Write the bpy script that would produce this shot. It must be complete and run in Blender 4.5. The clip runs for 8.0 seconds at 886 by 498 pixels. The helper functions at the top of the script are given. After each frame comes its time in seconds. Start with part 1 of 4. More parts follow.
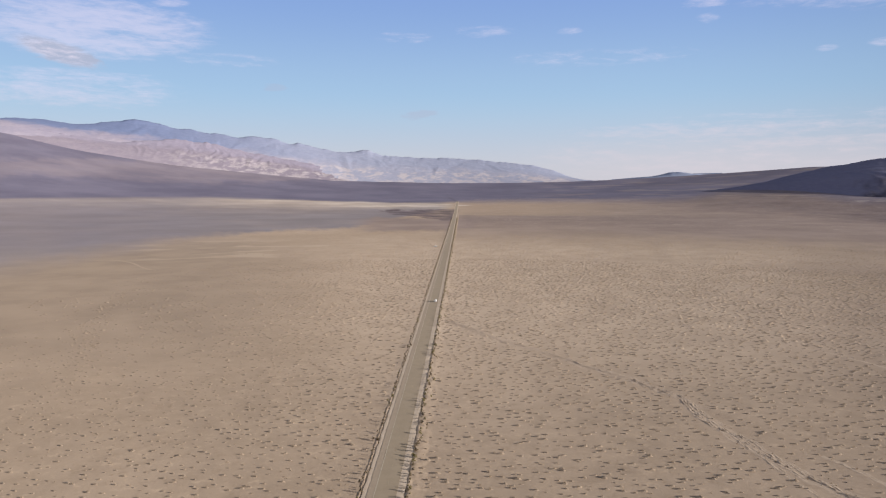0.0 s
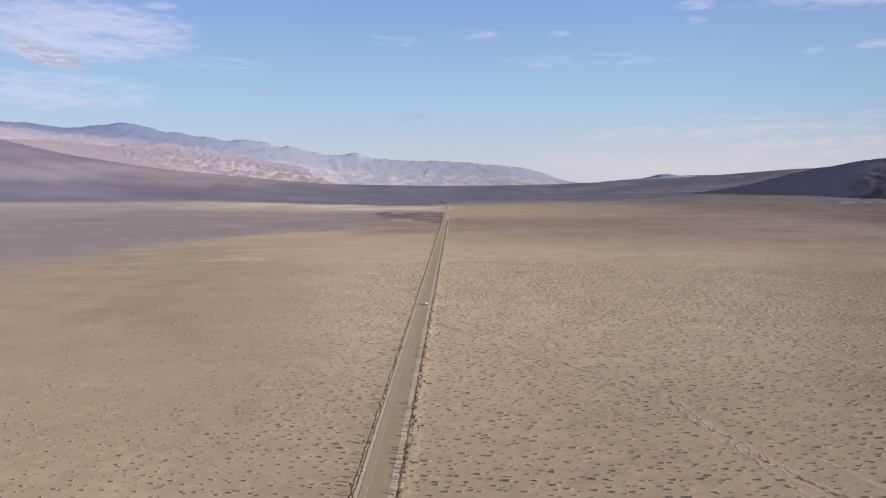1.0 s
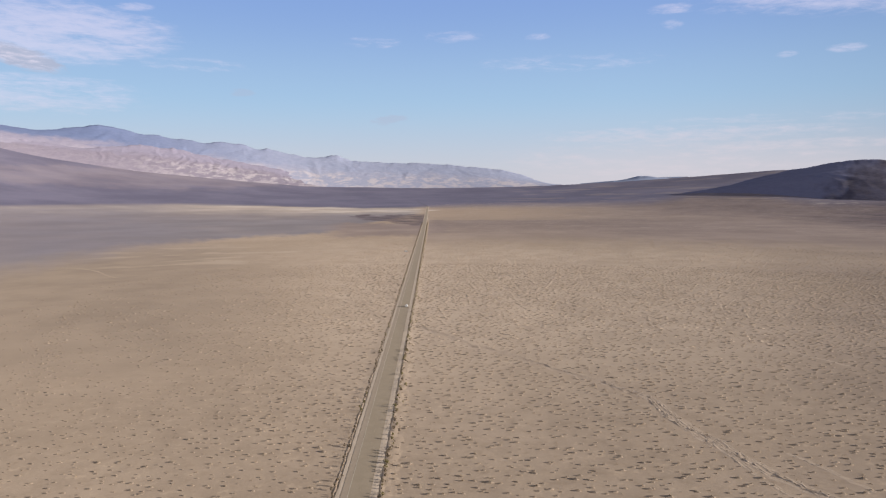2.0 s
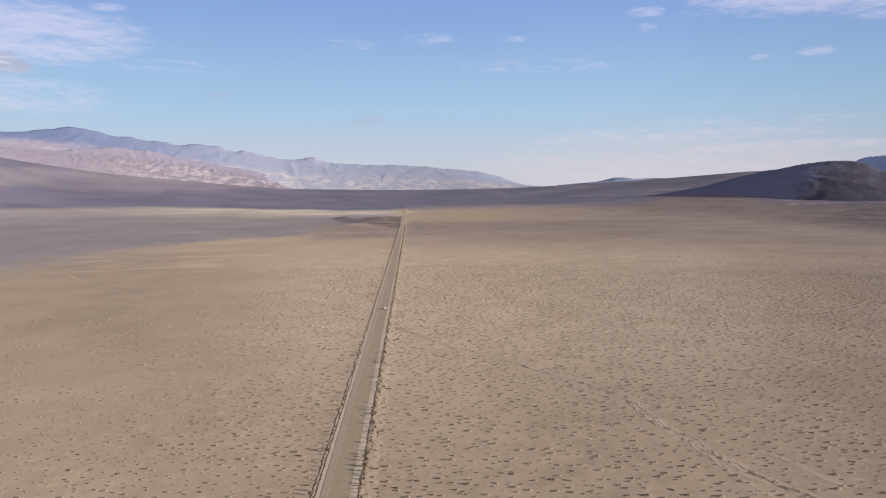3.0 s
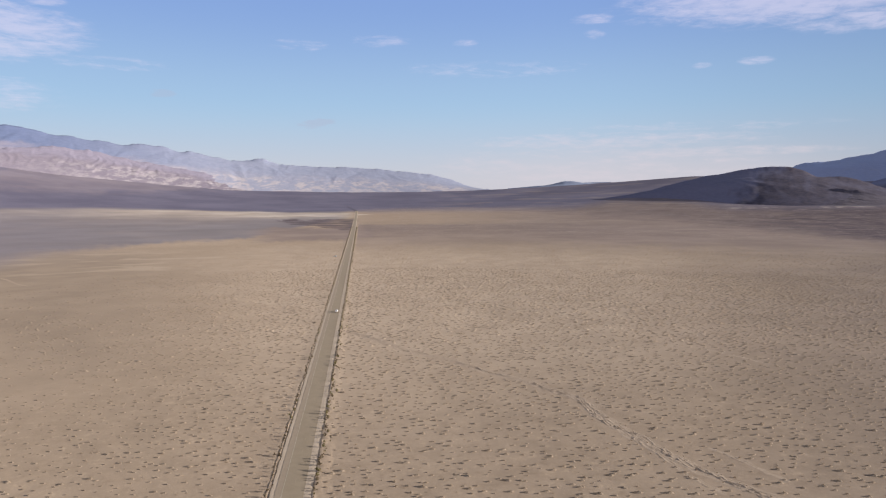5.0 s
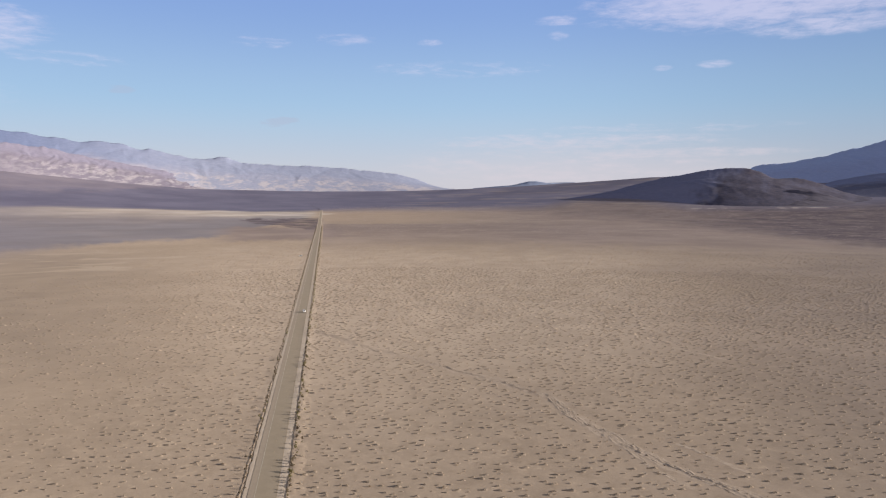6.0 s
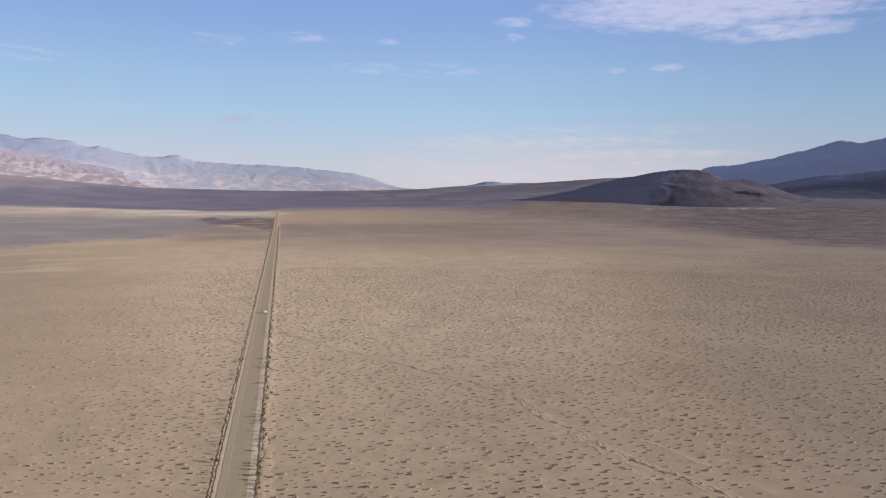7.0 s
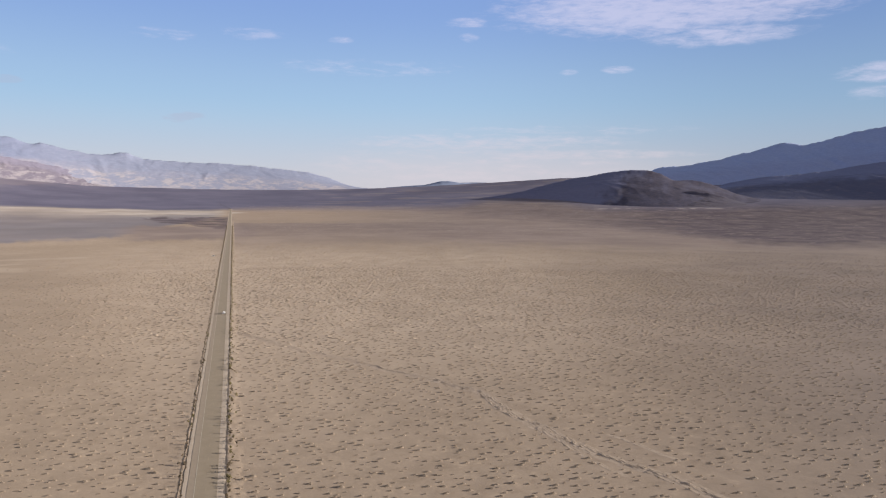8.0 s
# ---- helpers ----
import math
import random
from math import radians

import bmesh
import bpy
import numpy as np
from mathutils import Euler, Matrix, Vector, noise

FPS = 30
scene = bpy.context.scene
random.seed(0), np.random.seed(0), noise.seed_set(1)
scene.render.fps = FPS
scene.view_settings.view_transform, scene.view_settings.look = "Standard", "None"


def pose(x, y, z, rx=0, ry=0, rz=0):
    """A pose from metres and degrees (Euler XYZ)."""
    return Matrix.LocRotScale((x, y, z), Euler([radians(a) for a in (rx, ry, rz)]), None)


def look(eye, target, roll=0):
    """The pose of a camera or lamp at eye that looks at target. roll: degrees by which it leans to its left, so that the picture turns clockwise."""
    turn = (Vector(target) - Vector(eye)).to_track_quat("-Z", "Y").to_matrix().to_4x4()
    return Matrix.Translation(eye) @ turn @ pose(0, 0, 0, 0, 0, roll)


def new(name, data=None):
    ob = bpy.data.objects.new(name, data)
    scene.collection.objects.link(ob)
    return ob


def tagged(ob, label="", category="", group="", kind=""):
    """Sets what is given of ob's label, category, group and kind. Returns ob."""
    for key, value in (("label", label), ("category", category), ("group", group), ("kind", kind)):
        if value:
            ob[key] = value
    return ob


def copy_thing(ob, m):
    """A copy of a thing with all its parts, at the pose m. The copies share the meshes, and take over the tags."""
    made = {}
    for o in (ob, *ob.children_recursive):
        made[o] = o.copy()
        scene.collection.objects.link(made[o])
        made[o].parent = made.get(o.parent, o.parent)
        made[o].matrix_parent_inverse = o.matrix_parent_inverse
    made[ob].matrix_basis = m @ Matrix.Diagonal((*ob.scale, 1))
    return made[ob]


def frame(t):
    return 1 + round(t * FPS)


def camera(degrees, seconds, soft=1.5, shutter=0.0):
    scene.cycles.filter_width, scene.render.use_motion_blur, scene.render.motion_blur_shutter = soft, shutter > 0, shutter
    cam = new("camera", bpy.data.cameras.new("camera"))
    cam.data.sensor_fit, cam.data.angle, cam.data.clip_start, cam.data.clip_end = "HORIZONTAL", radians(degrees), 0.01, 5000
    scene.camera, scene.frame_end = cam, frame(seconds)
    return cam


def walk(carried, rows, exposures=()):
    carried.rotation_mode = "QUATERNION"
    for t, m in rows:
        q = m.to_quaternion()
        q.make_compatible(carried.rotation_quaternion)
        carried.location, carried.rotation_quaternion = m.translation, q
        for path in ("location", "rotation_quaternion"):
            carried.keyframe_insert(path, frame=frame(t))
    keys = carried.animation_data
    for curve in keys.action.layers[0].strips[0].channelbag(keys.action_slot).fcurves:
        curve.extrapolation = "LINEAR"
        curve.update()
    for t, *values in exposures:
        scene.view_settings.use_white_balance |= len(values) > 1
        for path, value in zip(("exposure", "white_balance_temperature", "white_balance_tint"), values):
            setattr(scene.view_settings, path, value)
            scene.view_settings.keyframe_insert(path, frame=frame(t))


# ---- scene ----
cam = camera(64.7, 8.0, soft=1.2)

# ---- the drone's way: seconds, x, y, z, yaw, pitch, roll ----
EYE_HEIGHT = 85.0
PATH = [
    (0.0, 0.00, 0.00, 85.00, 0.000, -5.096, 0.001),
    (0.5, 0.06, -0.04, 84.96, -0.340, -4.979, -0.098),
    (1.0, 0.14, 0.01, 84.89, -0.768, -4.872, -0.186),
    (1.5, 0.08, -0.05, 84.89, -1.534, -4.784, -0.248),
    (3.0, 0.26, 0.11, 84.88, -4.203, -4.559, -0.490),
    (3.5, 0.33, 0.17, 84.91, -5.103, -4.507, -0.572),
    (4.0, 0.27, 0.43, 84.78, -6.043, -4.452, -0.570),
    (4.5, 0.05, 0.49, 84.70, -7.047, -4.392, -0.357),
    (6.0, -3.44, 0.56, 84.76, -11.097, -4.396, 0.060),
    (6.5, -5.22, 0.50, 84.87, -12.808, -4.411, 0.172),
    (7.0, -7.34, 0.78, 84.80, -14.602, -4.396, 0.271),
    (7.5, -9.72, 1.15, 84.72, -16.444, -4.401, 0.348),
    (8.0, -12.41, 1.52, 84.67, -18.307, -4.416, 0.432),
]
walk(cam, [(t, pose(x, y, z, 90 + pitch, 0, yaw) @ pose(0, 0, 0, 0, 0, roll)) for t, x, y, z, yaw, pitch, roll in PATH],
     exposures=((0.0, 0.77), (8.0, 0.77)))

# ---- sun and sky ----
SUN_ELEVATION, SUN_AZIMUTH = 11.6, 107.0        # degrees; azimuth from +y towards +x
sun_data = bpy.data.lights.new("sun", "SUN")
sun_data.energy, sun_data.angle, sun_data.color = 5.45, radians(0.55), (1.0, 0.925, 0.855)
sun = new("sun", sun_data)
sun_way = Vector((math.sin(radians(SUN_AZIMUTH)) * math.cos(radians(SUN_ELEVATION)),
                  math.cos(radians(SUN_AZIMUTH)) * math.cos(radians(SUN_ELEVATION)), math.sin(radians(SUN_ELEVATION))))
sun.matrix_world = look(sun_way * 900, (0, 0, 0))

# azimuth, elevation, half width, half height (degrees), density
CLOUDS = [
    (-26.0, 11.3, 8.5, 2.3, 1.0), (-27.5, 7.0, 8.0, 1.5, 0.74), (-31.0, 6.6, 6.0, 1.0, 0.6), (-17.0, 9.6, 5.0, 0.6, 0.5), (-20.8, 13.4, 1.6, 0.4, 0.6),
    (-3.1, 11.7, 2.6, 0.5, 0.52), (3.2, 12.2, 3.0, 0.55, 0.52), (10.1, 12.0, 1.2, 0.35, 0.55), (12.3, 10.0, 8.2, 0.75, 0.52),
    (20.1, 13.5, 2.0, 0.45, 0.7), (20.3, 12.4, 1.0, 0.4, 0.55), (28.2, 9.7, 0.9, 0.26, 0.55), (32.0, 9.8, 1.5, 0.36, 0.66),
    (36.0, 14.2, 14.0, 2.3, 1.0), (39.5, 11.9, 6.5, 0.9, 0.8), (34.0, 12.8, 5.0, 0.9, 0.7), (50.5, 8.6, 3.8, 0.8, 0.8), (50.0, 7.3, 2.6, 0.6, 0.6),
    (30.0, 3.3, 9.5, 0.45, 0.75), (22.0, 4.3, 14.0, 0.8, 0.6), (28.0, 5.2, 12.0, 0.5, 0.45), (20.0, 2.4, 16.0, 2.0, 0.5),
]
# small grey heaps: azimuth, elevation, half width, half height, tilt, density
PUFFS = [(-28.3, 9.35, 3.0, 0.8, 0.22, 0.85), (-13.3, 7.7, 1.0, 0.35, 0.0, 0.3), (-1.9, 5.75, 1.6, 0.4, -0.1, 0.4)]


class Nodes:
    """Short hand for a node tree."""

    def __init__(self, tree):
        self.tree = tree
        tree.nodes.clear()

    def add(self, kind, **values):
        n = self.tree.nodes.new(kind)
        for key, value in values.items():
            if key in n.inputs:
                n.inputs[key].default_value = value
        return n

    def link(self, a, b):
        self.tree.links.new(a, b)

    def feed(self, socket, value):
        if isinstance(value, (int, float)):
            socket.default_value = value
        elif isinstance(value, (tuple, list)):
            socket.default_value = (*value, 1.0) if len(value) == 3 and socket.type == "RGBA" else value
        else:
            self.link(value, socket)

    def math(self, op, a, b=0.0, clamp=False):
        n = self.tree.nodes.new("ShaderNodeMath")
        n.operation, n.use_clamp = op, clamp
        self.feed(n.inputs[0], a)
        self.feed(n.inputs[1], b)
        return n.outputs[0]

    def mix(self, fac, a, b, blend="MIX"):
        n = self.tree.nodes.new("ShaderNodeMix")
        n.data_type, n.blend_type = "RGBA", blend
        self.feed(n.inputs[0], fac)
        self.feed(n.inputs[6], a)
        self.feed(n.inputs[7], b)
        return n.outputs[2]

    def span(self, value, lo, hi, to_lo=0.0, to_hi=1.0):
        n = self.tree.nodes.new("ShaderNodeMapRange")
        n.interpolation_type = "SMOOTHSTEP"
        self.feed(n.inputs[0], value)
        for i, v in enumerate((lo, hi, to_lo, to_hi)):
            n.inputs[i + 1].default_value = v
        return n.outputs[0]

    def noise(self, scale, detail=4.0, rough=0.55, vector=None, distort=0.0):
        n = self.tree.nodes.new("ShaderNodeTexNoise")
        n.inputs["Scale"].default_value, n.inputs["Detail"].default_value = scale, detail
        n.inputs["Roughness"].default_value, n.inputs["Distortion"].default_value = rough, distort
        if vector is not None:
            self.link(vector, n.inputs["Vector"])
        return n.outputs[0]

    def vec(self, x, y, z=0.0):
        n = self.tree.nodes.new("ShaderNodeCombineXYZ")
        for i, v in enumerate((x, y, z)):
            self.feed(n.inputs[i], v)
        return n.outputs[0]


def build_world():
    world = bpy.data.worlds.new("desert_sky")
    scene.world = world
    world.use_nodes = True
    k = Nodes(world.node_tree)
    sky = k.add("ShaderNodeTexSky")
    sky.sky_type, sky.sun_disc = "NISHITA", False
    sky.sun_elevation, sky.sun_rotation = radians(SUN_ELEVATION), radians(SUN_AZIMUTH)
    sky.altitude, sky.air_density, sky.dust_density, sky.ozone_density = 400.0, 1.0, 0.4, 4.0
    place = k.add("ShaderNodeTexCoord")
    split = k.add("ShaderNodeSeparateXYZ")
    k.link(place.outputs["Generated"], split.inputs[0])
    az = k.math("MULTIPLY", k.math("ARCTAN2", split.outputs[0], split.outputs[1]), 57.2958)
    el = k.math("MULTIPLY", k.math("ARCSINE", split.outputs[2]), 57.2958)
    streak = k.noise(1.0, 7.0, 0.62, k.vec(k.math("MULTIPLY", az, 0.15), k.math("MULTIPLY", k.math("ADD", el, k.math("MULTIPLY", az, 0.05)), 0.95)), 0.4)
    fine = k.noise(1.0, 5.0, 0.65, k.vec(k.math("MULTIPLY", az, 0.55), k.math("MULTIPLY", el, 2.4)), 0.3)
    total = None
    for a, e, wide, high, dense in CLOUDS:
        dx = k.math("DIVIDE", k.math("SUBTRACT", az, a), wide)
        dy = k.math("DIVIDE", k.math("SUBTRACT", el, e), high)
        away = k.math("ADD", k.math("MULTIPLY", dx, dx), k.math("MULTIPLY", dy, dy))
        away = k.math("ADD", away, k.math("MULTIPLY", k.math("SUBTRACT", streak, 0.5), 2.2))
        one = k.math("MULTIPLY", k.span(away, 1.6, 0.0), dense)
        total = one if total is None else k.math("MAXIMUM", total, one)
    wisp = k.math("SUBTRACT", k.math("ADD", k.math("MULTIPLY", streak, 0.55), k.math("MULTIPLY", fine, 0.45)), 0.5)
    body = k.math("ADD", k.math("MULTIPLY", total, 0.75), k.math("MULTIPLY", wisp, 2.5))
    cover = k.math("MULTIPLY", k.span(body, 0.16, 0.90), k.span(total, 0.0, 0.4))
    puffs = None
    for a, e, wide, high, tilt, dense in PUFFS:
        dx = k.math("DIVIDE", k.math("SUBTRACT", az, a), wide)
        dy = k.math("DIVIDE", k.math("SUBTRACT", k.math("ADD", el, k.math("MULTIPLY", k.math("SUBTRACT", az, a), tilt)), e), high)
        away = k.math("ADD", k.math("MULTIPLY", dx, dx), k.math("MULTIPLY", dy, dy))
        away = k.math("ADD", away, k.math("MULTIPLY", k.math("SUBTRACT", fine, 0.5), 2.6))
        one = k.math("MULTIPLY", k.span(away, 1.1, 0.3), dense)
        puffs = one if puffs is None else k.math("MAXIMUM", puffs, one)
    glow = k.mix(1.0, sky.outputs[0], (0.080, 0.080, 0.080), "MULTIPLY")
    # dusty air: pale at the horizon, deepening upwards
    air = k.mix(k.span(el, 0.0, 8.0), (0.368, 0.362, 0.405), (0.243, 0.350, 0.470))
    air = k.mix(k.span(el, 5.0, 16.0), air, (0.149, 0.233, 0.442))
    # higher up, out of view, a warm grey added to fill the shadows
    air = k.mix(k.span(el, 15.0, 45.0), air, (0.215, 0.194, 0.180))
    # the sky is deepest a quarter turn from the sun
    air = k.mix(k.span(az, 14.0, 52.0, 0.0, 0.50), air, k.mix(1.0, air, (0.48, 0.51, 0.57), "MULTIPLY"))
    # warm glare in the dusty air round the low sun
    toward = k.math("ADD", k.math("ADD", k.math("MULTIPLY", split.outputs[0], sun_way.x), k.math("MULTIPLY", split.outputs[1], sun_way.y)),
                    k.math("MULTIPLY", split.outputs[2], sun_way.z))
    air = k.mix(k.span(toward, 0.62, 1.0, 0.0, 0.45), air, (0.95, 0.76, 0.52))
    hazy = k.mix(0.90, glow, air)
    # a thin even sheet of cirrus, low over the far end of the valley
    sheet = k.math("MULTIPLY", k.math("MULTIPLY", k.span(el, 4.6, 1.6), k.span(az, 4.0, 20.0)), k.span(az, 42.0, 30.0, 0.0, 0.36))
    hazy = k.mix(sheet, hazy, (0.405, 0.372, 0.405))
    # low cirrus is pinker than the high veil
    veil = k.mix(k.span(el, 3.0, 8.0), (0.43, 0.385, 0.42), (0.445, 0.425, 0.53))
    white = k.mix(k.math("MULTIPLY", cover, 0.57), hazy, veil)
    white = k.mix(puffs, white, k.mix(k.math("MULTIPLY", k.span(fine, 0.40, 0.74), k.span(az, -16.0, -24.0)), (0.265, 0.285, 0.37), (0.46, 0.425, 0.50)))
    ground = k.add("ShaderNodeBackground", Strength=1.0)
    k.link(white, ground.inputs["Color"])
    out = k.add("ShaderNodeOutputWorld")
    k.link(ground.outputs[0], out.inputs[0])


build_world()


# ---- noise and land forms ----
def grain2(x, y, seed=0):
    """Smooth gradient noise, about -1 to 1, on arrays; each seed lies turned against the others."""
    c, d = math.cos(0.7 + seed * 1.9), math.sin(0.7 + seed * 1.9)
    x, y = x * c - y * d + seed * 3.7, x * d + y * c - seed * 5.3
    xi, yi = np.floor(x).astype(np.int64), np.floor(y).astype(np.int64)
    u, v = x - xi, y - yi
    su, sv = u * u * u * (u * (u * 6 - 15) + 10), v * v * v * (v * (v * 6 - 15) + 10)

    def slope(a, b, px, py):
        n = (a * 374761393 + b * 668265263 + seed * 974634777) & 0x7FFFFFFF
        n = ((n ^ (n >> 13)) * 1274126177) & 0x7FFFFFFF
        t = ((n ^ (n >> 16)) & 0xFFFF) * (2 * math.pi / 65536)
        return np.cos(t) * px + np.sin(t) * py
    low = slope(xi, yi, u, v) * (1 - su) + slope(xi + 1, yi, u - 1, v) * su
    high = slope(xi, yi + 1, u, v - 1) * (1 - su) + slope(xi + 1, yi + 1, u - 1, v - 1) * su
    return 1.5 * (low * (1 - sv) + high * sv)


def fbm(x, y, octaves=4, seed=0, gain=0.5):
    total, amp = 0.0, 1.0
    for o in range(octaves):
        total = total + amp * grain2(x * 2 ** o, y * 2 ** o, seed + o)
        amp *= gain
    return total


def ridged(x, y, octaves=4, seed=0):
    """0 in the gullies to about 1 on the spurs."""
    total, amp, norm = 0.0, 1.0, 0.0
    for o in range(octaves):
        total = total + amp * (1 - np.abs(grain2(x * 2 ** o, y * 2 ** o, seed + o)))
        norm += amp
        amp *= 0.55
    return total / norm


def lerp_angle(az, pairs):
    return np.interp(az, [p[0] for p in pairs], [p[1] for p in pairs])


def lerp_smooth(az, pairs, reach=0.5):
    """The same, with its corners rounded over a reach in degrees."""
    taps = np.linspace(-2, 2, 13)
    weights = np.exp(-taps ** 2 / 1.2)
    line = np.arange(pairs[0][0] - 4, pairs[-1][0] + 4.01, 0.05)
    smooth = sum(w * lerp_angle(line + t * reach, pairs) for t, w in zip(taps, weights)) / weights.sum()
    return np.interp(az, line, smooth)


def softstep(v, a, b):
    s = np.clip((v - a) / (b - a), 0, 1)
    return s * s * (3 - 2 * s)


# skyline of the alluvial fans round the valley: azimuth and elevation in degrees
FAN = [(-180, 3), (-60, 3.6), (-45, 3.8), (-32, 3.5), (-27, 2.47), (-21.2, 1.6), (-14, 0.9), (-8.4, 0.39), (0.7, 0.21),
       (9.85, 0.25), (16, 0.5), (22, 0.85), (28, 1.24), (36, 1.2), (50, 1.2), (70, 2.0), (180, 3)]
FAN_START, FAN_END = 1800.0, 4400.0


def crest_height(r, elevation):
    return EYE_HEIGHT + r * np.tan(np.radians(elevation))


def terrain(x, y):
    r, az = np.hypot(x, y), np.degrees(np.arctan2(x, y))
    u = np.clip((r - FAN_START) / (FAN_END - FAN_START), 0, 1.15)
    return crest_height(FAN_END, lerp_smooth(az, FAN, 0.8)) * u * u


def road_x(y):
    """The road's middle."""
    return -16.9 + 0.0278 * (y - 185.0)


def road_away(x, y):
    return np.abs(x - road_x(y))


def land(x, y):
    """The ground's height with its swells, level beside the road."""
    r = np.hypot(x, y)
    swell = 0.30 * fbm(x / 120, y / 120, 2, 5) + 0.08 * fbm(x / 14, y / 14, 2, 9) * softstep(r, 520, 300)
    return terrain(x, y) + swell * softstep(road_away(x, y), 9, 45) * (1 + 2 * softstep(r, 1800, 3200))


def near_zones(x, y):
    """Where the flat turns pale, dark with painted shade, or olive: shares from 0 to 1."""
    r, d = np.hypot(x, y), np.degrees(np.arctan2(x, y))
    q = r * (1 + 0.045 * fbm(d / 3.0, r / 260, 4, 21) + 0.02 * fbm(d / 0.7, r / 90, 3, 24))
    pale = 0.74 * softstep(q, 210, 420) * softstep(q, 1250, 900) * softstep(d, -15, 0) * softstep(d, 38, 19)
    # cloud shade painted as darker ground towards the east
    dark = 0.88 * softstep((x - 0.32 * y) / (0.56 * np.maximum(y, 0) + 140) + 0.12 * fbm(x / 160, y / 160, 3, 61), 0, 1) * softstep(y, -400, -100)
    olive = softstep(d, -6, -22) * softstep(q, 170, 480) * softstep(q, 1350, 1000) * (0.78 + 0.20 * softstep(q, 350, 600) + 0.2 * fbm(d / 5, r / 120, 4, 41))
    return (("pale_sand", pale), ("pavement", dark), ("olive", olive))


# ---- mesh helpers ----
def mesh_from(name, verts, faces, material=None, smooth=False):
    """A mesh from arrays: verts (n, 3), faces (m, 3 or 4)."""
    verts, faces = np.asarray(verts, dtype=np.float32), np.asarray(faces, dtype=np.int32)
    me = bpy.data.meshes.new(name)
    sides = faces.shape[1]
    me.vertices.add(len(verts))
    me.vertices.foreach_set("co", verts.ravel())
    me.loops.add(faces.size)
    me.loops.foreach_set("vertex_index", faces.ravel())
    me.polygons.add(len(faces))
    me.polygons.foreach_set("loop_start", np.arange(0, faces.size, sides, dtype=np.int32))
    me.polygons.foreach_set("use_smooth", np.full(len(faces), smooth))
    me.update(calc_edges=True)
    if material:
        me.materials.append(material)
    return me


def grid_faces(rows, cols, closed=False):
    i, j = np.meshgrid(np.arange(rows - 1), np.arange(cols if closed else cols - 1), indexing="ij")
    k = (j + 1) % cols
    return np.stack([i * cols + j, i * cols + k, (i + 1) * cols + k, (i + 1) * cols + j], -1).reshape(-1, 4)


def masked(me, name, values):
    layer = me.attributes.new(name, "FLOAT", "POINT")
    layer.data.foreach_set("value", np.asarray(values, dtype=np.float32))


def part(name, bm, material, parent, label=""):
    """Links a bmesh as one mesh object under a thing or a part."""
    me = bpy.data.meshes.new(name)
    bm.to_mesh(me)
    bm.free()
    me.materials.append(material)
    ob = new(name, me)
    ob.parent = parent
    return tagged(ob, label)


# ---- materials ----
def surface(name, rough=0.9, metal=0.0, specular=0.2):
    m = bpy.data.materials.new(name)
    m.use_nodes = True
    k = Nodes(m.node_tree)
    b = k.add("ShaderNodeBsdfPrincipled")
    b.inputs["Roughness"].default_value, b.inputs["Metallic"].default_value = rough, metal
    b.inputs["Specular IOR Level"].default_value = specular
    b.inputs["Diffuse Roughness"].default_value = 0.2 if rough > 0.6 else 0.0
    out = k.add("ShaderNodeOutputMaterial")
    k.link(b.outputs[0], out.inputs[0])
    return m, k, b


def bump(k, b, height, strength, distance):
    n = k.add("ShaderNodeBump", Strength=strength, Distance=distance)
    k.link(height, n.inputs["Height"])
    k.link(n.outputs[0], b.inputs["Normal"])


def where(k):
    return k.add("ShaderNodeNewGeometry").outputs["Position"]


def two_tone(name, dark, light, scale, rough=0.9, relief=0.3, depth=0.05, metal=0.0, specular=0.2, second=8.0):
    """A mottled surface: a broad and a fine grain between two tones."""
    m, k, b = surface(name, rough, metal, specular)
    p = k.add("ShaderNodeTexCoord").outputs["Object"]
    broad, fine = k.noise(scale, 4, 0.6, p), k.noise(scale * second, 4, 0.6, p)
    f = k.math("ADD", k.math("MULTIPLY", broad, 0.6), k.math("MULTIPLY", fine, 0.4))
    k.link(k.mix(k.span(f, 0.3, 0.7), dark, light), b.inputs["Base Color"])
    bump(k, b, fine, relief, depth)
    return m


def leaf(name, dark, light, scale):
    """Thin dry leaves and twigs: mottled, and letting part of the light through."""
    m = two_tone(name, dark, light, scale)
    tree = m.node_tree
    b = next(n for n in tree.nodes if n.type == "BSDF_PRINCIPLED")
    out = next(n for n in tree.nodes if n.type == "OUTPUT_MATERIAL")
    through_leaf, both = tree.nodes.new("ShaderNodeBsdfTranslucent"), tree.nodes.new("ShaderNodeMixShader")
    tree.links.new(b.inputs["Base Color"].links[0].from_socket, through_leaf.inputs["Color"])
    both.inputs[0].default_value = 0.55
    tree.links.new(b.outputs[0], both.inputs[1])
    tree.links.new(through_leaf.outputs[0], both.inputs[2])
    tree.links.new(both.outputs[0], out.inputs[0])
    return m


def plain(name, colour, rough=0.5, metal=0.0, specular=0.5):
    m, k, b = surface(name, rough, metal, specular)
    p = k.add("ShaderNodeTexCoord").outputs["Object"]
    dust = k.noise(3.0, 4, 0.6, p)
    k.link(k.mix(k.span(dust, 0.35, 0.8, 0.0, 0.25), colour, (0.40, 0.32, 0.23)), b.inputs["Base Color"])
    return m


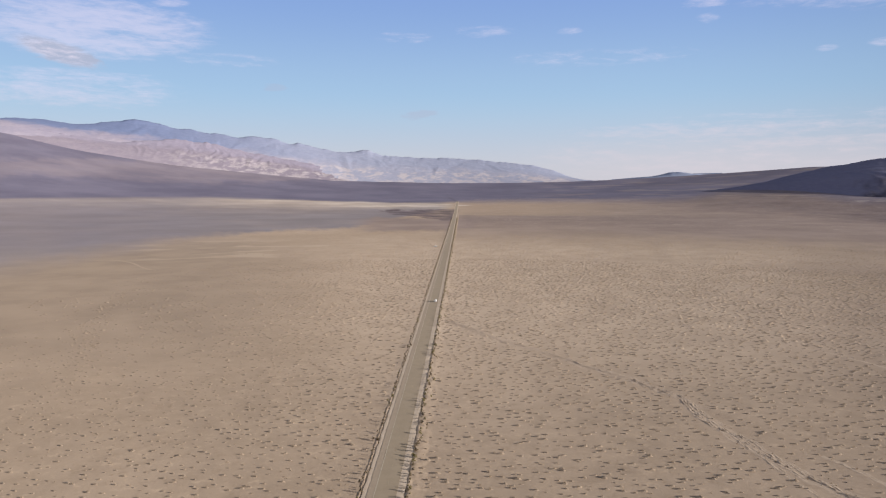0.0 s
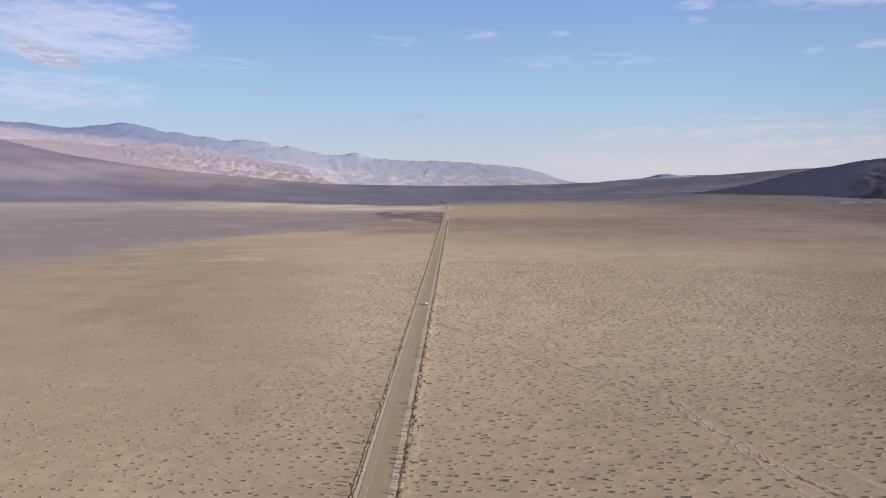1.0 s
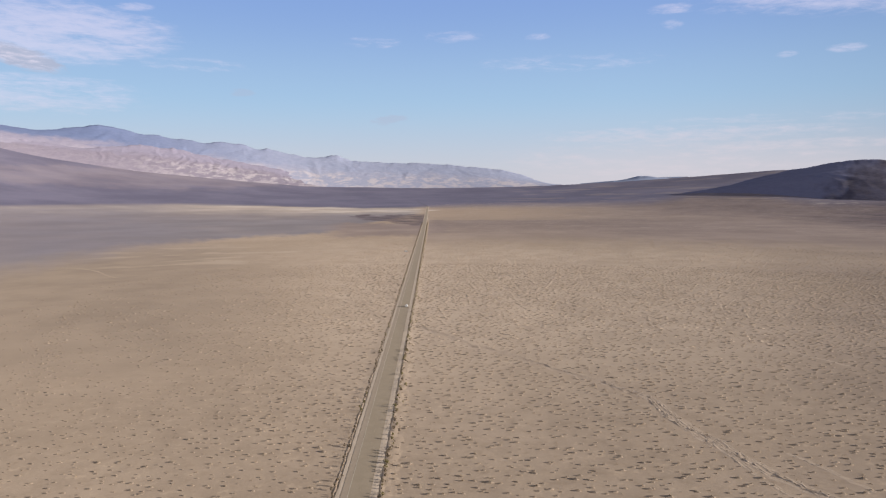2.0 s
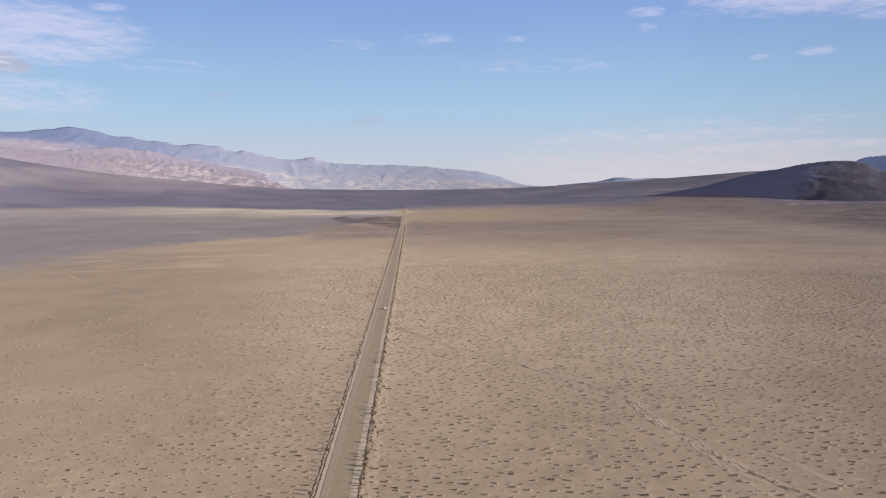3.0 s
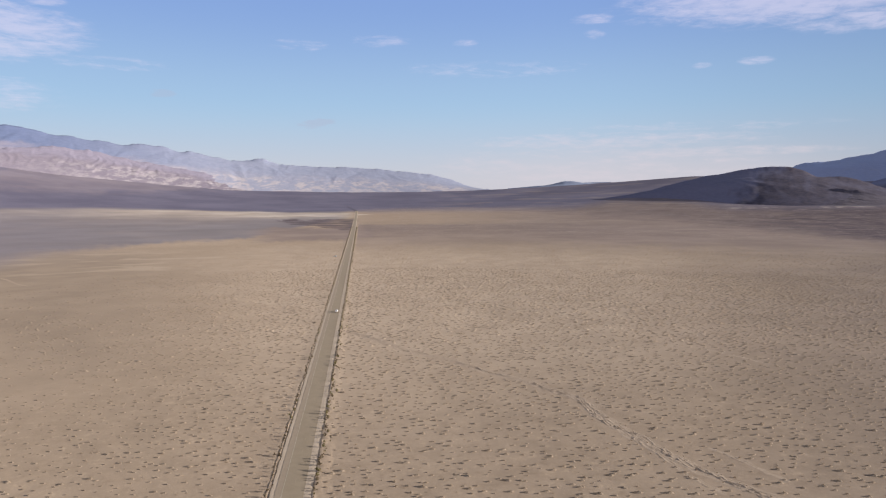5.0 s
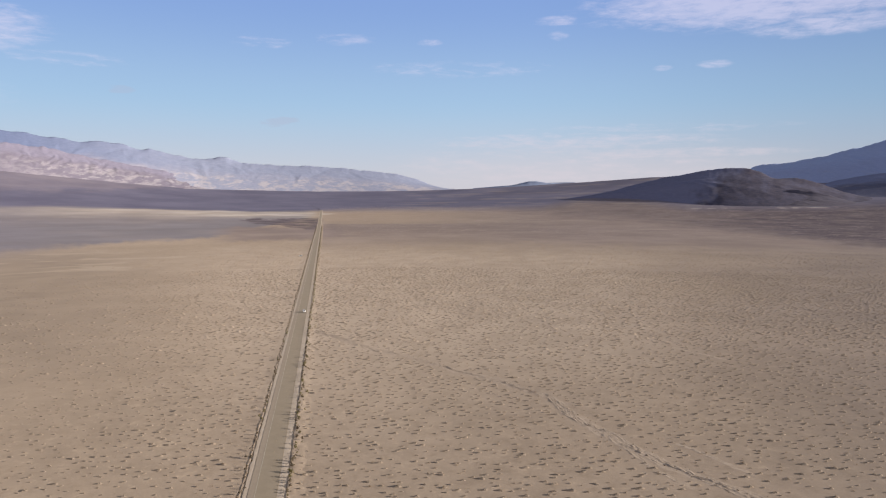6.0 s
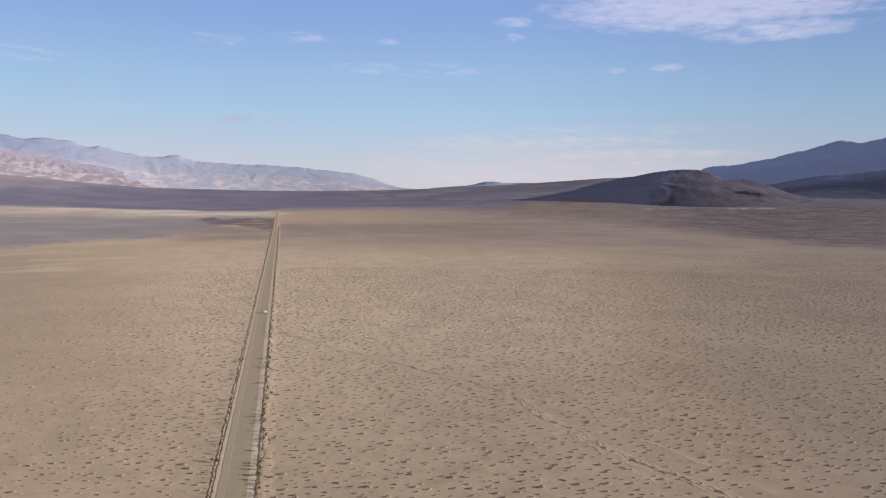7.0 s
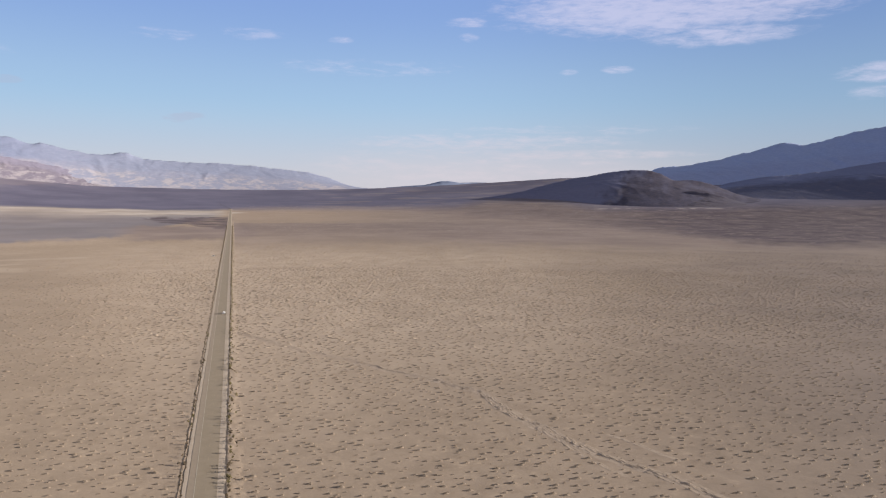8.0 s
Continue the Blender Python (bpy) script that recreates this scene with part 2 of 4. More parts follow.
def ground_material():
    m, k, b = surface("desert_ground", 0.95, 0.0, 0.1)
    p = where(k)
    broad, mid, fine = k.noise(0.006, 5, 0.6, p), k.noise(0.05, 5, 0.65, p), k.noise(0.9, 4, 0.7, p)
    sand = k.mix(k.span(broad, 0.32, 0.68), (0.328, 0.254, 0.186), (0.388, 0.304, 0.228))
    sand = k.mix(k.span(mid, 0.38, 0.72, 0.0, 0.55), sand, (0.290, 0.224, 0.164))
    patchy = k.noise(0.16, 4, 0.7, p)
    sand = k.mix(k.span(patchy, 0.50, 0.72, 0.0, 0.42), sand, (0.225, 0.168, 0.115))
    sand = k.mix(k.span(patchy, 0.46, 0.30, 0.0, 0.6), sand, (0.47, 0.365, 0.265))
    sand = k.mix(k.span(fine, 0.5, 0.75, 0.0, 0.4), sand, (0.46, 0.355, 0.25))

    def zone(attribute):
        n = k.add("ShaderNodeAttribute")
        n.attribute_name = attribute
        return n.outputs["Fac"]

    def lay(base, attribute, dark, light, scale):
        mottle = k.noise(scale, 5, 0.62, p)
        return k.mix(zone(attribute), base, k.mix(k.span(mottle, 0.32, 0.68), dark, light))
    c = lay(sand, "pale_sand", (0.398, 0.315, 0.238), (0.486, 0.387, 0.294), 0.03)
    # shaded eastern flat, the shade put into its colour
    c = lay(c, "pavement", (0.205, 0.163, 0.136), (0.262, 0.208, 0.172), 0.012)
    c = lay(c, "olive", (0.240, 0.188, 0.142), (0.284, 0.223, 0.168), 0.02)
    c = lay(c, "clay", (0.186, 0.164, 0.168), (0.230, 0.205, 0.213), 0.004)
    c = lay(c, "tan", (0.305, 0.232, 0.172), (0.345, 0.264, 0.196), 0.004)
    c = lay(c, "grey_gravel", (0.225, 0.174, 0.150), (0.288, 0.226, 0.193), 0.006)
    c = lay(c, "brown_gravel", (0.078, 0.058, 0.066), (0.132, 0.101, 0.106), 0.014)
    c = lay(c, "salt", (0.42, 0.355, 0.29), (0.56, 0.485, 0.41), 0.006)
    # slate tint for the fans under cloud, shade laid in as colour
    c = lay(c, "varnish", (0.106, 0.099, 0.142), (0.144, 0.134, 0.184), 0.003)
    c = lay(c, "mauve", (0.154, 0.134, 0.165), (0.206, 0.179, 0.208), 0.003)
    c = k.mix(zone("shore_line"), c, (0.42, 0.34, 0.26))
    # pale rills and old shore lines, drawn out round the valley
    split = k.add("ShaderNodeSeparateXYZ")
    k.link(p, split.inputs[0])
    away = k.math("SQRT", k.math("ADD", k.math("POWER", split.outputs[0], 2.0), k.math("POWER", split.outputs[1], 2.0)))
    turn = k.math("ARCTAN2", split.outputs[0], split.outputs[1])
    rill = k.noise(1.0, 5, 0.6, k.vec(k.math("MULTIPLY", turn, 85.0), k.math("MULTIPLY", away, 0.055)), 1.2)
    far = k.span(away, 1200.0, 1700.0)
    far = k.math("MULTIPLY", far, k.span(turn, 0.0, 0.05))
    far = k.math("MULTIPLY", far, k.span(away, 3500.0, 3000.0))
    c = k.mix(k.math("MULTIPLY", k.span(rill, 0.56, 0.66, 0.0, 0.7), far), c, k.mix(0.55, c, (0.42, 0.34, 0.30)))
    k.link(c, b.inputs["Base Color"])
    bump(k, b, k.math("ADD", k.math("MULTIPLY", mid, 0.7), k.math("MULTIPLY", fine, 0.3)), 0.35, 0.6)
    return m


GROUND = ground_material()
ASPHALT = two_tone("worn_asphalt", (0.258, 0.208, 0.147), (0.298, 0.243, 0.175), 0.25, 0.9, 0.2, 0.01)
SHOULDER = two_tone("gravel_shoulder", (0.275, 0.222, 0.165), (0.32, 0.258, 0.195), 0.3, 0.95, 0.3, 0.02)
LOOSE_SAND = two_tone("pale_loose_sand", (0.405, 0.328, 0.250), (0.485, 0.400, 0.312), 0.2, 0.95, 0.4, 0.05)
PAINT_WHITE = two_tone("worn_white_paint", (0.36, 0.305, 0.23), (0.50, 0.44, 0.36), 1.2, 0.8, 0.1, 0.005)
PAINT_YELLOW = two_tone("worn_yellow_paint", (0.29, 0.24, 0.165), (0.37, 0.30, 0.20), 1.2, 0.8, 0.1, 0.005)
TWIG = two_tone("dry_twig", (0.15, 0.115, 0.082), (0.25, 0.195, 0.14), 6.0)
LEAF_DRY = leaf("dry_shrub_leaf", (0.330, 0.262, 0.190), (0.440, 0.350, 0.255), 1.5)
BRUSH = two_tone("sandy_dry_brush", (0.205, 0.162, 0.120), (0.268, 0.211, 0.156), 0.5, 0.95, 0.5, 0.1)
LEAF_ROAD = leaf("dusty_bush_leaf", (0.150, 0.117, 0.078), (0.270, 0.212, 0.140), 1.3)
LEAF_GREEN = leaf("olive_shrub_leaf", (0.150, 0.132, 0.060), (0.300, 0.250, 0.118), 1.2)


# ---- ground ----
def build_ground():
    az = np.concatenate([np.arange(-180, -50, 2.5), np.arange(-50, -36, 0.7), np.arange(-36, 55, 0.2), np.arange(55, 68, 0.7), np.arange(68, 180, 2.5)])
    r = np.concatenate([[0.001], np.arange(40, 160, 12.0), 160 * 1.0085 ** np.arange(0, 396)])
    r = r[r < 4560]
    rr, aa = np.meshgrid(r, np.radians(az), indexing="ij")
    x, y = rr * np.sin(aa), rr * np.cos(aa)
    z = land(x, y)
    me = mesh_from("ground", np.stack([x, y, z], -1).reshape(-1, 3), grid_faces(len(r), len(az), True)[:, ::-1], GROUND, True)
    d = np.degrees(aa)
    # ragged edges, drawn out along the valley's shore lines
    jag = 1 + 0.045 * fbm(d / 3.0, rr / 260, 4, 21) + 0.02 * fbm(d / 0.7, rr / 90, 3, 24)
    q = rr * jag
    e = rr * (1 + 0.010 * fbm(d / 4.0, rr / 400, 4, 22))
    m = 0.5 * (q + e)
    near = lerp_angle(d, [(-60, 700), (-32.5, 900), (-27, 1034), (-21.4, 1250), (-13.8, 1403), (-7.6, 1470), (-4.5, 1800), (-2, 2150), (0.5, 2500), (2, 4000)])
    sharp = softstep(d, -24, -14)
    clay = softstep(q, near * (0.80 + 0.14 * sharp), near * (1.12 - 0.08 * sharp)) * softstep(-d, -1.0, 0.6) * (0.86 + 0.14 * softstep(d, -33, -17)) * (1 + 0.10 * fbm(d / 5, rr / 300, 4, 63))
    salt_low = lerp_angle(d, [(-60, 2500), (-32, 2561), (-23, 2611), (-13, 2690), (-4, 2560), (0.7, 2650)])
    salt_high = lerp_angle(d, [(-60, 2700), (-32, 2720), (-20, 2920), (-10, 2980), (-4, 2900), (0.7, 2800)])
    salt = (0.75 + 0.4 * fbm(d / 6, rr / 90, 4, 65)) * softstep(m, salt_low * 0.90, salt_low * 1.06) * softstep(e, salt_high * 1.02, salt_high * 0.99) * softstep(-d, -1.2, -0.3)
    pale = 0.30 + 0.70 * softstep(d, -24, -3)
    skirt = 0.22 * softstep(q, salt_low * 0.74, salt_low) * softstep(e, salt_high * 1.02, salt_high * 0.99) * softstep(d, -24, -16) * softstep(d, -5, -9)
    turnout = softstep(d, 1.0, 1.2) * softstep(d, 2.7, 1.6) * softstep(e, 2660, 2690) * softstep(e, 2760, 2730)
    lobe_edge = np.interp(q, [1750, 1900, 2150, 2380, 2480], [0.3, -1.2, -4.2, -5.2, 0.3])
    lobe = (0.72 + 0.45 * fbm(d / 1.6, rr / 70, 4, 67)) * softstep(d, lobe_edge - 0.25, lobe_edge + 0.25) * softstep(d, 1.6, 0.6) * softstep(q, 1700, 1850) * softstep(q, 2520, 2440)
    shelf = softstep(q, 1290, 1420) * softstep(q, 1960, 1800) * softstep(np.abs(d + 1.5), 6.5, 3.5)
    grey = np.maximum(softstep(q, 980, 1420) * np.maximum(softstep(m, 2130, 2020), 0.9 * softstep(d, 6, 17)) * softstep(d, 0.2, 1.2) * softstep(d, 60, 28) * (0.68 + 0.32 * softstep(d, 10, 24)), 0.95 * shelf)
    tan = softstep(m, 1960, 2260) * softstep(q, 3050, 2650) * softstep(d, 0.6, 2.0) * (0.25 * softstep(d, 34, 22) + 0.75 * softstep(d, 19, 8))
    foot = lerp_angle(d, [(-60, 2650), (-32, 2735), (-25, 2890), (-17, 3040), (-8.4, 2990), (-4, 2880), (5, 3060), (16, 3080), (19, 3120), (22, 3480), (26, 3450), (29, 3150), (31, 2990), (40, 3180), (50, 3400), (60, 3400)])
    # the fans' cloud shade, painted from the foot upwards
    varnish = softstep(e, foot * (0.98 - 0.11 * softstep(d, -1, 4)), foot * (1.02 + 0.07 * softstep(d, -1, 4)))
    high = lerp_angle(d, [(-60, 3250), (-32, 3330), (-28, 3480), (-22, 3620), (-15, 3830), (-8, 4600), (12, 4600), (17, 3700), (30, 3700), (60, 3700)])
    spur_foot = lerp_angle(d, [(-60, 3700), (-32, 3800), (-28, 4080), (-24, 4350), (-21, 4700), (10, 4800), (14, 9000)])
    mauve = softstep(q, high * 0.96, high * 1.06) * (1 - 0.9 * softstep(q, spur_foot * 0.97, spur_foot * 1.03)) * (0.80 + 0.3 * fbm(d / 4, rr / 160, 3, 33)) * (1 - 0.6 * softstep(d, 8, 16))
    brown_low = lerp_angle(d, [(9, 3000), (14, 2750), (20, 2450), (25.6, 2300), (30, 2011), (34.4, 1766), (41, 1407), (46, 1369), (50, 1500), (70, 1450)])
    brown = softstep(q, brown_low * 0.86, brown_low * 1.16) * (0.58 * softstep(d, 12, 24) + 0.62 * softstep(d, 27, 40)) * (0.85 + 0.22 * fbm(d / 2.0, rr / 110, 4, 37))
    shore = softstep(fbm(d / 7.0, rr / 34, 3, 45), 0.28, 0.55) * softstep(rr, 800, 880) * softstep(rr, 1230, 1100) * softstep(d, -26, -20) * softstep(d, -2, -7)
    streaks = softstep(fbm(d / 5.0, rr / 110, 3, 47), 0.22, 0.5) * softstep(rr, 2900, 3200) * softstep(d, 6, 11) * softstep(d, 40, 30)
    outwash = softstep(np.abs(e - 2945 - 11 * np.abs(d - 31)), 46, 16) * softstep(fbm(d / 0.8, rr / 60, 3, 49), -0.15, 0.25)
    outwash = outwash * np.maximum(softstep(d, 29.3, 29.8) * softstep(d, 34, 32.5), softstep(d, 35.5, 36.5) * softstep(d, 41, 39.5))
    # the fans' painted shade also gives the western clay a weak dark tint
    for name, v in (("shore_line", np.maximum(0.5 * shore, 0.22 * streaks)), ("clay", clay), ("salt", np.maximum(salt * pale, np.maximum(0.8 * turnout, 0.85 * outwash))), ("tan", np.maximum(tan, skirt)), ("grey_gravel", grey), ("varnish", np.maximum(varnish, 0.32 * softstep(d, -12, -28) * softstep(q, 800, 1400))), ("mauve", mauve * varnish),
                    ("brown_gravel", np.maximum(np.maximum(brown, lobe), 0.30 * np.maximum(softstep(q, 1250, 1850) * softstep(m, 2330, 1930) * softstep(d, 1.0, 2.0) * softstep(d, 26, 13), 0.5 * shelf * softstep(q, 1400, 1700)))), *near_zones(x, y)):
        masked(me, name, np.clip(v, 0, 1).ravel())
    tagged(new("ground", me), "sandy desert valley floor with pale clay pan and gravel fans painted dark with cloud shade", "ground", kind="structure")


build_ground()


# ---- road ----
def ribbon(name, material, left, right, start, end, lift, step=6.0, ragged=0.0, hump=0.0, seed=0, label="", kind="structure", category="road", columns=2, lean=(0.8, 0.8)):
    """A band along the road between two offsets from its middle."""
    y = np.arange(start, end + 0.1, step)
    s = np.linspace(0, 1, columns)
    yy, ss = np.meshgrid(y, s, indexing="ij")
    wob_l = ragged * fbm(yy / 5.0, yy * 0 + seed, 3, seed)
    wob_r = ragged * fbm(yy / 5.0, yy * 0 + seed + 7.3, 3, seed + 3)
    off = (left + wob_l) * (1 - ss) + (right + wob_r) * ss
    x = road_x(yy) + off
    z = terrain(x, yy) + lift + hump * np.maximum(ss, 0) ** lean[0] * np.maximum(1 - ss, 0) ** lean[1] * 1.6 * (0.7 + 0.5 * fbm(yy / 4.0, ss * 3, 3, seed + 5))
    me = mesh_from(name, np.stack([x, yy, z], -1).reshape(-1, 3), grid_faces(len(y), columns)[:, ::-1], material, columns > 3)
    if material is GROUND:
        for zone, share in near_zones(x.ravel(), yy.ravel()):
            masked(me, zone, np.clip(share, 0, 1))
    return tagged(new(name, me), label, category, kind=kind)


ROAD_FROM, ROAD_TO = -700.0, 2985.0
road = ribbon("road", ASPHALT, -2.4, 4.0, ROAD_FROM, ROAD_TO, 0.22, 8, 0.0, 0.03, 1, "straight worn grey asphalt two-lane desert road", columns=3)
ribbon("road_shoulder", SHOULDER, -4.2, -2.4, ROAD_FROM, ROAD_TO, 0.216, 4, 0.10, 0.0, 2, "compacted brown gravel shoulder beside the asphalt")
ribbon("sand_verge", LOOSE_SAND, -5.6, -3.9, ROAD_FROM, ROAD_TO, 0.14, 2.5, 0.22, 0.07, 3, "pale graded sand verge beside the road", category="verge", columns=5)
ribbon("sand_verge", LOOSE_SAND, 3.8, 6.2, ROAD_FROM, ROAD_TO, 0.14, 2.5, 0.25, 0.07, 4, "pale graded sand verge beside the road", category="verge", columns=5)
ribbon("sand_berm", GROUND, -6.9, -5.4, ROAD_FROM, 2200, -0.08, 1.5, 0.22, 0.34, 5, "low windrow of sand thrown up along the road", category="berm", columns=8, lean=(0.35, 1.2))
ribbon("sand_berm", GROUND, 5.9, 14.0, ROAD_FROM, 2200, -0.08, 1.5, 0.22, 0.46, 6, "low windrow of sand thrown up along the road", category="berm", columns=16, lean=(0.2, 1.5))
edge_line = ribbon("edge_line", PAINT_WHITE, -2.28, -2.10, ROAD_FROM, 1600, 0.232, 8, 0.0, 0.0, 7, "worn white edge line", kind="", category="")
edge_line.parent = road


def branch_track():
    """Where the road ends at the fan, a track climbs away to the north-west."""
    way = np.array([(62.0, 2970.0), (54.0, 3060.0), (34.0, 3240.0), (20.0, 3370.0)])
    rows = [np.stack([way[:, 0] + o, way[:, 1], terrain(way[:, 0] + o, way[:, 1]) + 1.2], -1) for o in (-2.0, 2.0)]
    me = mesh_from("side_track", np.stack(rows, 1).reshape(-1, 3), grid_faces(len(way), 2)[:, ::-1], DARK_GRAVEL)
    tagged(new("side_track", me), "dark gravel track climbing the fan beyond the road", "track", kind="structure")


DARK_GRAVEL = two_tone("dark_gravel", (0.085, 0.077, 0.100), (0.115, 0.104, 0.128), 0.05)
branch_track()


def centre_dashes():
    """Faint broken yellow line, near stretch dash by dash."""
    y0 = 120.0
    me = None
    for i in range(40):
        y = y0 + 12.2 * i
        ys = np.array([y, y + 3.05])
        v = [(road_x(ys[0]) - 0.06, 0, 0), (road_x(ys[0]) + 0.06, 0, 0), (road_x(ys[1]) + 0.06, 3.05, 0), (road_x(ys[1]) - 0.06, 3.05, 0)]
        if me is None:
            v = [(a - road_x(ys[0]), b, c) for a, b, c in v]
            me = mesh_from("centre_dash", v, [(0, 1, 2, 3)], PAINT_YELLOW)
        ob = tagged(new("centre_dash", me), "faded yellow centre dash")
        ob.parent = road
        ob.location = (road_x(ys[0]) + 0.9, y, 0.245)


centre_dashes()


# ---- hills and mountains ----
def rock_material(name, low, high, pale, crest_share, pale_share, scale=0.006, relief=0.35, north=None, pale_from=None):
    """Bare rock: two tones with painted haze, pale badland outcrops, a relief of gullies."""
    m, k, b = surface(name, 0.95, 0.0, 0.1)
    p = where(k)
    squeeze = k.add("ShaderNodeMapping")
    squeeze.inputs["Scale"].default_value = (1.0, 0.6, 2.6)
    k.link(p, squeeze.inputs["Vector"])
    ground_place, p = p, squeeze.outputs[0]
    att = k.add("ShaderNodeAttribute")
    att.attribute_name = "climb"
    broad, fine = k.noise(scale, 5, 0.62, p, 0.6), k.noise(scale * 7, 5, 0.65, p)
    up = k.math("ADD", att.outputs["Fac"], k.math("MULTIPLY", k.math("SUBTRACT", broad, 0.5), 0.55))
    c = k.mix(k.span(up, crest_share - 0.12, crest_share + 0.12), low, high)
    patch = k.noise(scale * 1.7, 6, 0.68, p, 0.4)
    outcrop = k.math("MULTIPLY", k.span(patch, 0.54 - pale_share, 0.70 - pale_share), k.span(up, crest_share, crest_share - 0.25))
    split = k.add("ShaderNodeSeparateXYZ")
    k.link(ground_place, split.inputs[0])
    along = k.math("DIVIDE", split.outputs[0], split.outputs[1])
    if north:       # northwards the range pales, thicker haze put into its colour
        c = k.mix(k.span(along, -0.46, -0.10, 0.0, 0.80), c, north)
    if pale_from:   # the pale beds crop out only from here on northwards
        outcrop = k.math("MULTIPLY", outcrop, k.span(along, pale_from[0], pale_from[1], 0.15, 1.0))
    c = k.mix(k.math("MULTIPLY", outcrop, 0.55), c, pale)
    c = k.mix(k.span(fine, 0.35, 0.75, 0.0, 0.5), c, k.mix(1.0, c, (1.30, 1.25, 1.20), "MULTIPLY"))
    # brown painted over the sunward flank, kept low where the sun strikes
    warm = k.add("ShaderNodeAttribute")
    warm.attribute_name = "brown_rock"
    c = k.mix(warm.outputs["Fac"], c, k.mix(k.span(fine, 0.3, 0.7), (0.051, 0.047, 0.072), (0.084, 0.073, 0.094)))
    strip = k.add("ShaderNodeAttribute")
    strip.attribute_name = "pale_bed"
    c = k.mix(k.math("MULTIPLY", strip.outputs["Fac"], 0.40), c, pale)
    k.link(c, b.inputs["Base Color"])
    bump(k, b, k.math("ADD", k.math("MULTIPLY", broad, 0.4), k.math("MULTIPLY", fine, 0.6)), relief, 8.0)
    return m


def ridge(name, skyline, front, crest, back, material, gully, label, category="mountain", seed=0, step=0.08, rows=46, rough=0.012, slope=1.15, depth=0.4, bed=None, turn=None):
    """A mountain front: skyline in azimuth and elevation; front, crest and back are ranges from the valley's middle."""
    az = np.arange(skyline[0][0], skyline[-1][0] + step, step)
    u = np.concatenate([np.linspace(0, 1, rows), 1 + np.linspace(0, 1, 8)[1:]])
    uu, aa = np.meshgrid(u, az, indexing="ij")
    line = lerp_smooth(aa, skyline, 0.22)
    broad = lerp_smooth(aa, skyline, 2.8)
    ends = softstep(aa, az[0], az[0] + 1.2) * softstep(aa, az[-1], az[-1] - 1.2)
    line = line + rough * 20 * ends * (0.5 * fbm(aa / 1.8, aa * 0.3, 3, seed) + 0.28 * fbm(aa / 0.5, aa * 0.1, 3, seed + 4))
    f, c, b = (lerp_smooth(aa, v, 2.2) if isinstance(v, list) else v for v in (front, crest, back))
    rr = np.where(uu <= 1, f + (c - f) * uu, c + (b - c) * (uu - 1))
    rad = np.radians(aa)
    x, y = rr * np.sin(rad), rr * np.cos(rad)
    base = terrain(x, y) - 12
    top = crest_height(c, broad + (line - broad) * np.clip(uu, 0, 1) ** 16)
    g = ridged(x / gully + 0.5 * fbm(x / gully, uu * 2, 2, seed + 8), uu * 2.6 + 0.6 * fbm(x / gully * 0.7, uu * 2, 2, seed + 9), 4, seed)
    rise = np.clip(uu, 0, 1) ** slope
    cut = 1 - depth * (1 - g) * np.sin(np.pi * np.clip(uu, 0, 1)) ** 0.7
    lift = np.where(uu <= 1, rise * cut, 1 - 0.9 * np.maximum(uu - 1, 0) ** 1.3)
    z = base + (top - base) * lift
    whole = tagged(new(name), label, category)
    split = int(rows * 0.45)
    for words, lo, hi in (("lower_slope", 0, split + 1), ("upper_slope", split, len(u))):
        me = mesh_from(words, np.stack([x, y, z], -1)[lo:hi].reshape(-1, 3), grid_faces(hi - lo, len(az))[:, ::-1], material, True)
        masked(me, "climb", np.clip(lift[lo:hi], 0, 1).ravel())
        if bed:     # a pale bed that climbs aslant: azimuth at its foot and top, share of the height, half width
            off = np.abs(aa - bed[0] - (bed[1] - bed[0]) * np.clip(uu, 0, 1) - 0.35 * fbm(aa / 1.5, uu * 6, 3, seed + 13))
            strip = softstep(off, bed[3], bed[3] * 0.3) * softstep(uu, bed[2], bed[2] * 0.7) * np.clip(0.55 + 0.8 * fbm(aa / 0.6, uu * 14, 3, seed + 15), 0, 1)
            masked(me, "pale_bed", strip[lo:hi].ravel())
        if turn:    # sunlit side painted brown: azimuth at the foot and at the top
            off = aa - turn[0] - (turn[1] - turn[0]) * np.clip(uu, 0, 1) + 1.1 * fbm(aa / 1.6, uu * 3, 4, seed + 17)
            masked(me, "brown_rock", (softstep(off, -0.5, 0.9) * (0.92 + 0.22 * fbm(aa / 0.8, uu * 5, 3, seed + 19)))[lo:hi].clip(0, 1).ravel())
        new(words, me).parent = whole
    return whole


# distance haze is mixed into these rock colours as blue and lilac
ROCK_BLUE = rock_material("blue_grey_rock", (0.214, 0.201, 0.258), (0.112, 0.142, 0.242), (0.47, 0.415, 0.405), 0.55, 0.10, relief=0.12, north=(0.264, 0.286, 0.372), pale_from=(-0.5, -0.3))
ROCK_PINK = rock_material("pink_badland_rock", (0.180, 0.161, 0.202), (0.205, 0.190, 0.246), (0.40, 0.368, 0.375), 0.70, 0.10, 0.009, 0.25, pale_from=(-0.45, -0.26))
# dark blue-grey that paints cloud shade and haze onto the hill
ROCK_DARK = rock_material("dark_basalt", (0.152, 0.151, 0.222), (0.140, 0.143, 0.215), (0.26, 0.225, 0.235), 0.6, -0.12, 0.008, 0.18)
# haze-blue ridge, its foot coloured darker to stand for shade
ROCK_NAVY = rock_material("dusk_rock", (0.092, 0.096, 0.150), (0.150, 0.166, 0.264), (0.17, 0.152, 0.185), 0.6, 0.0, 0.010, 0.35)
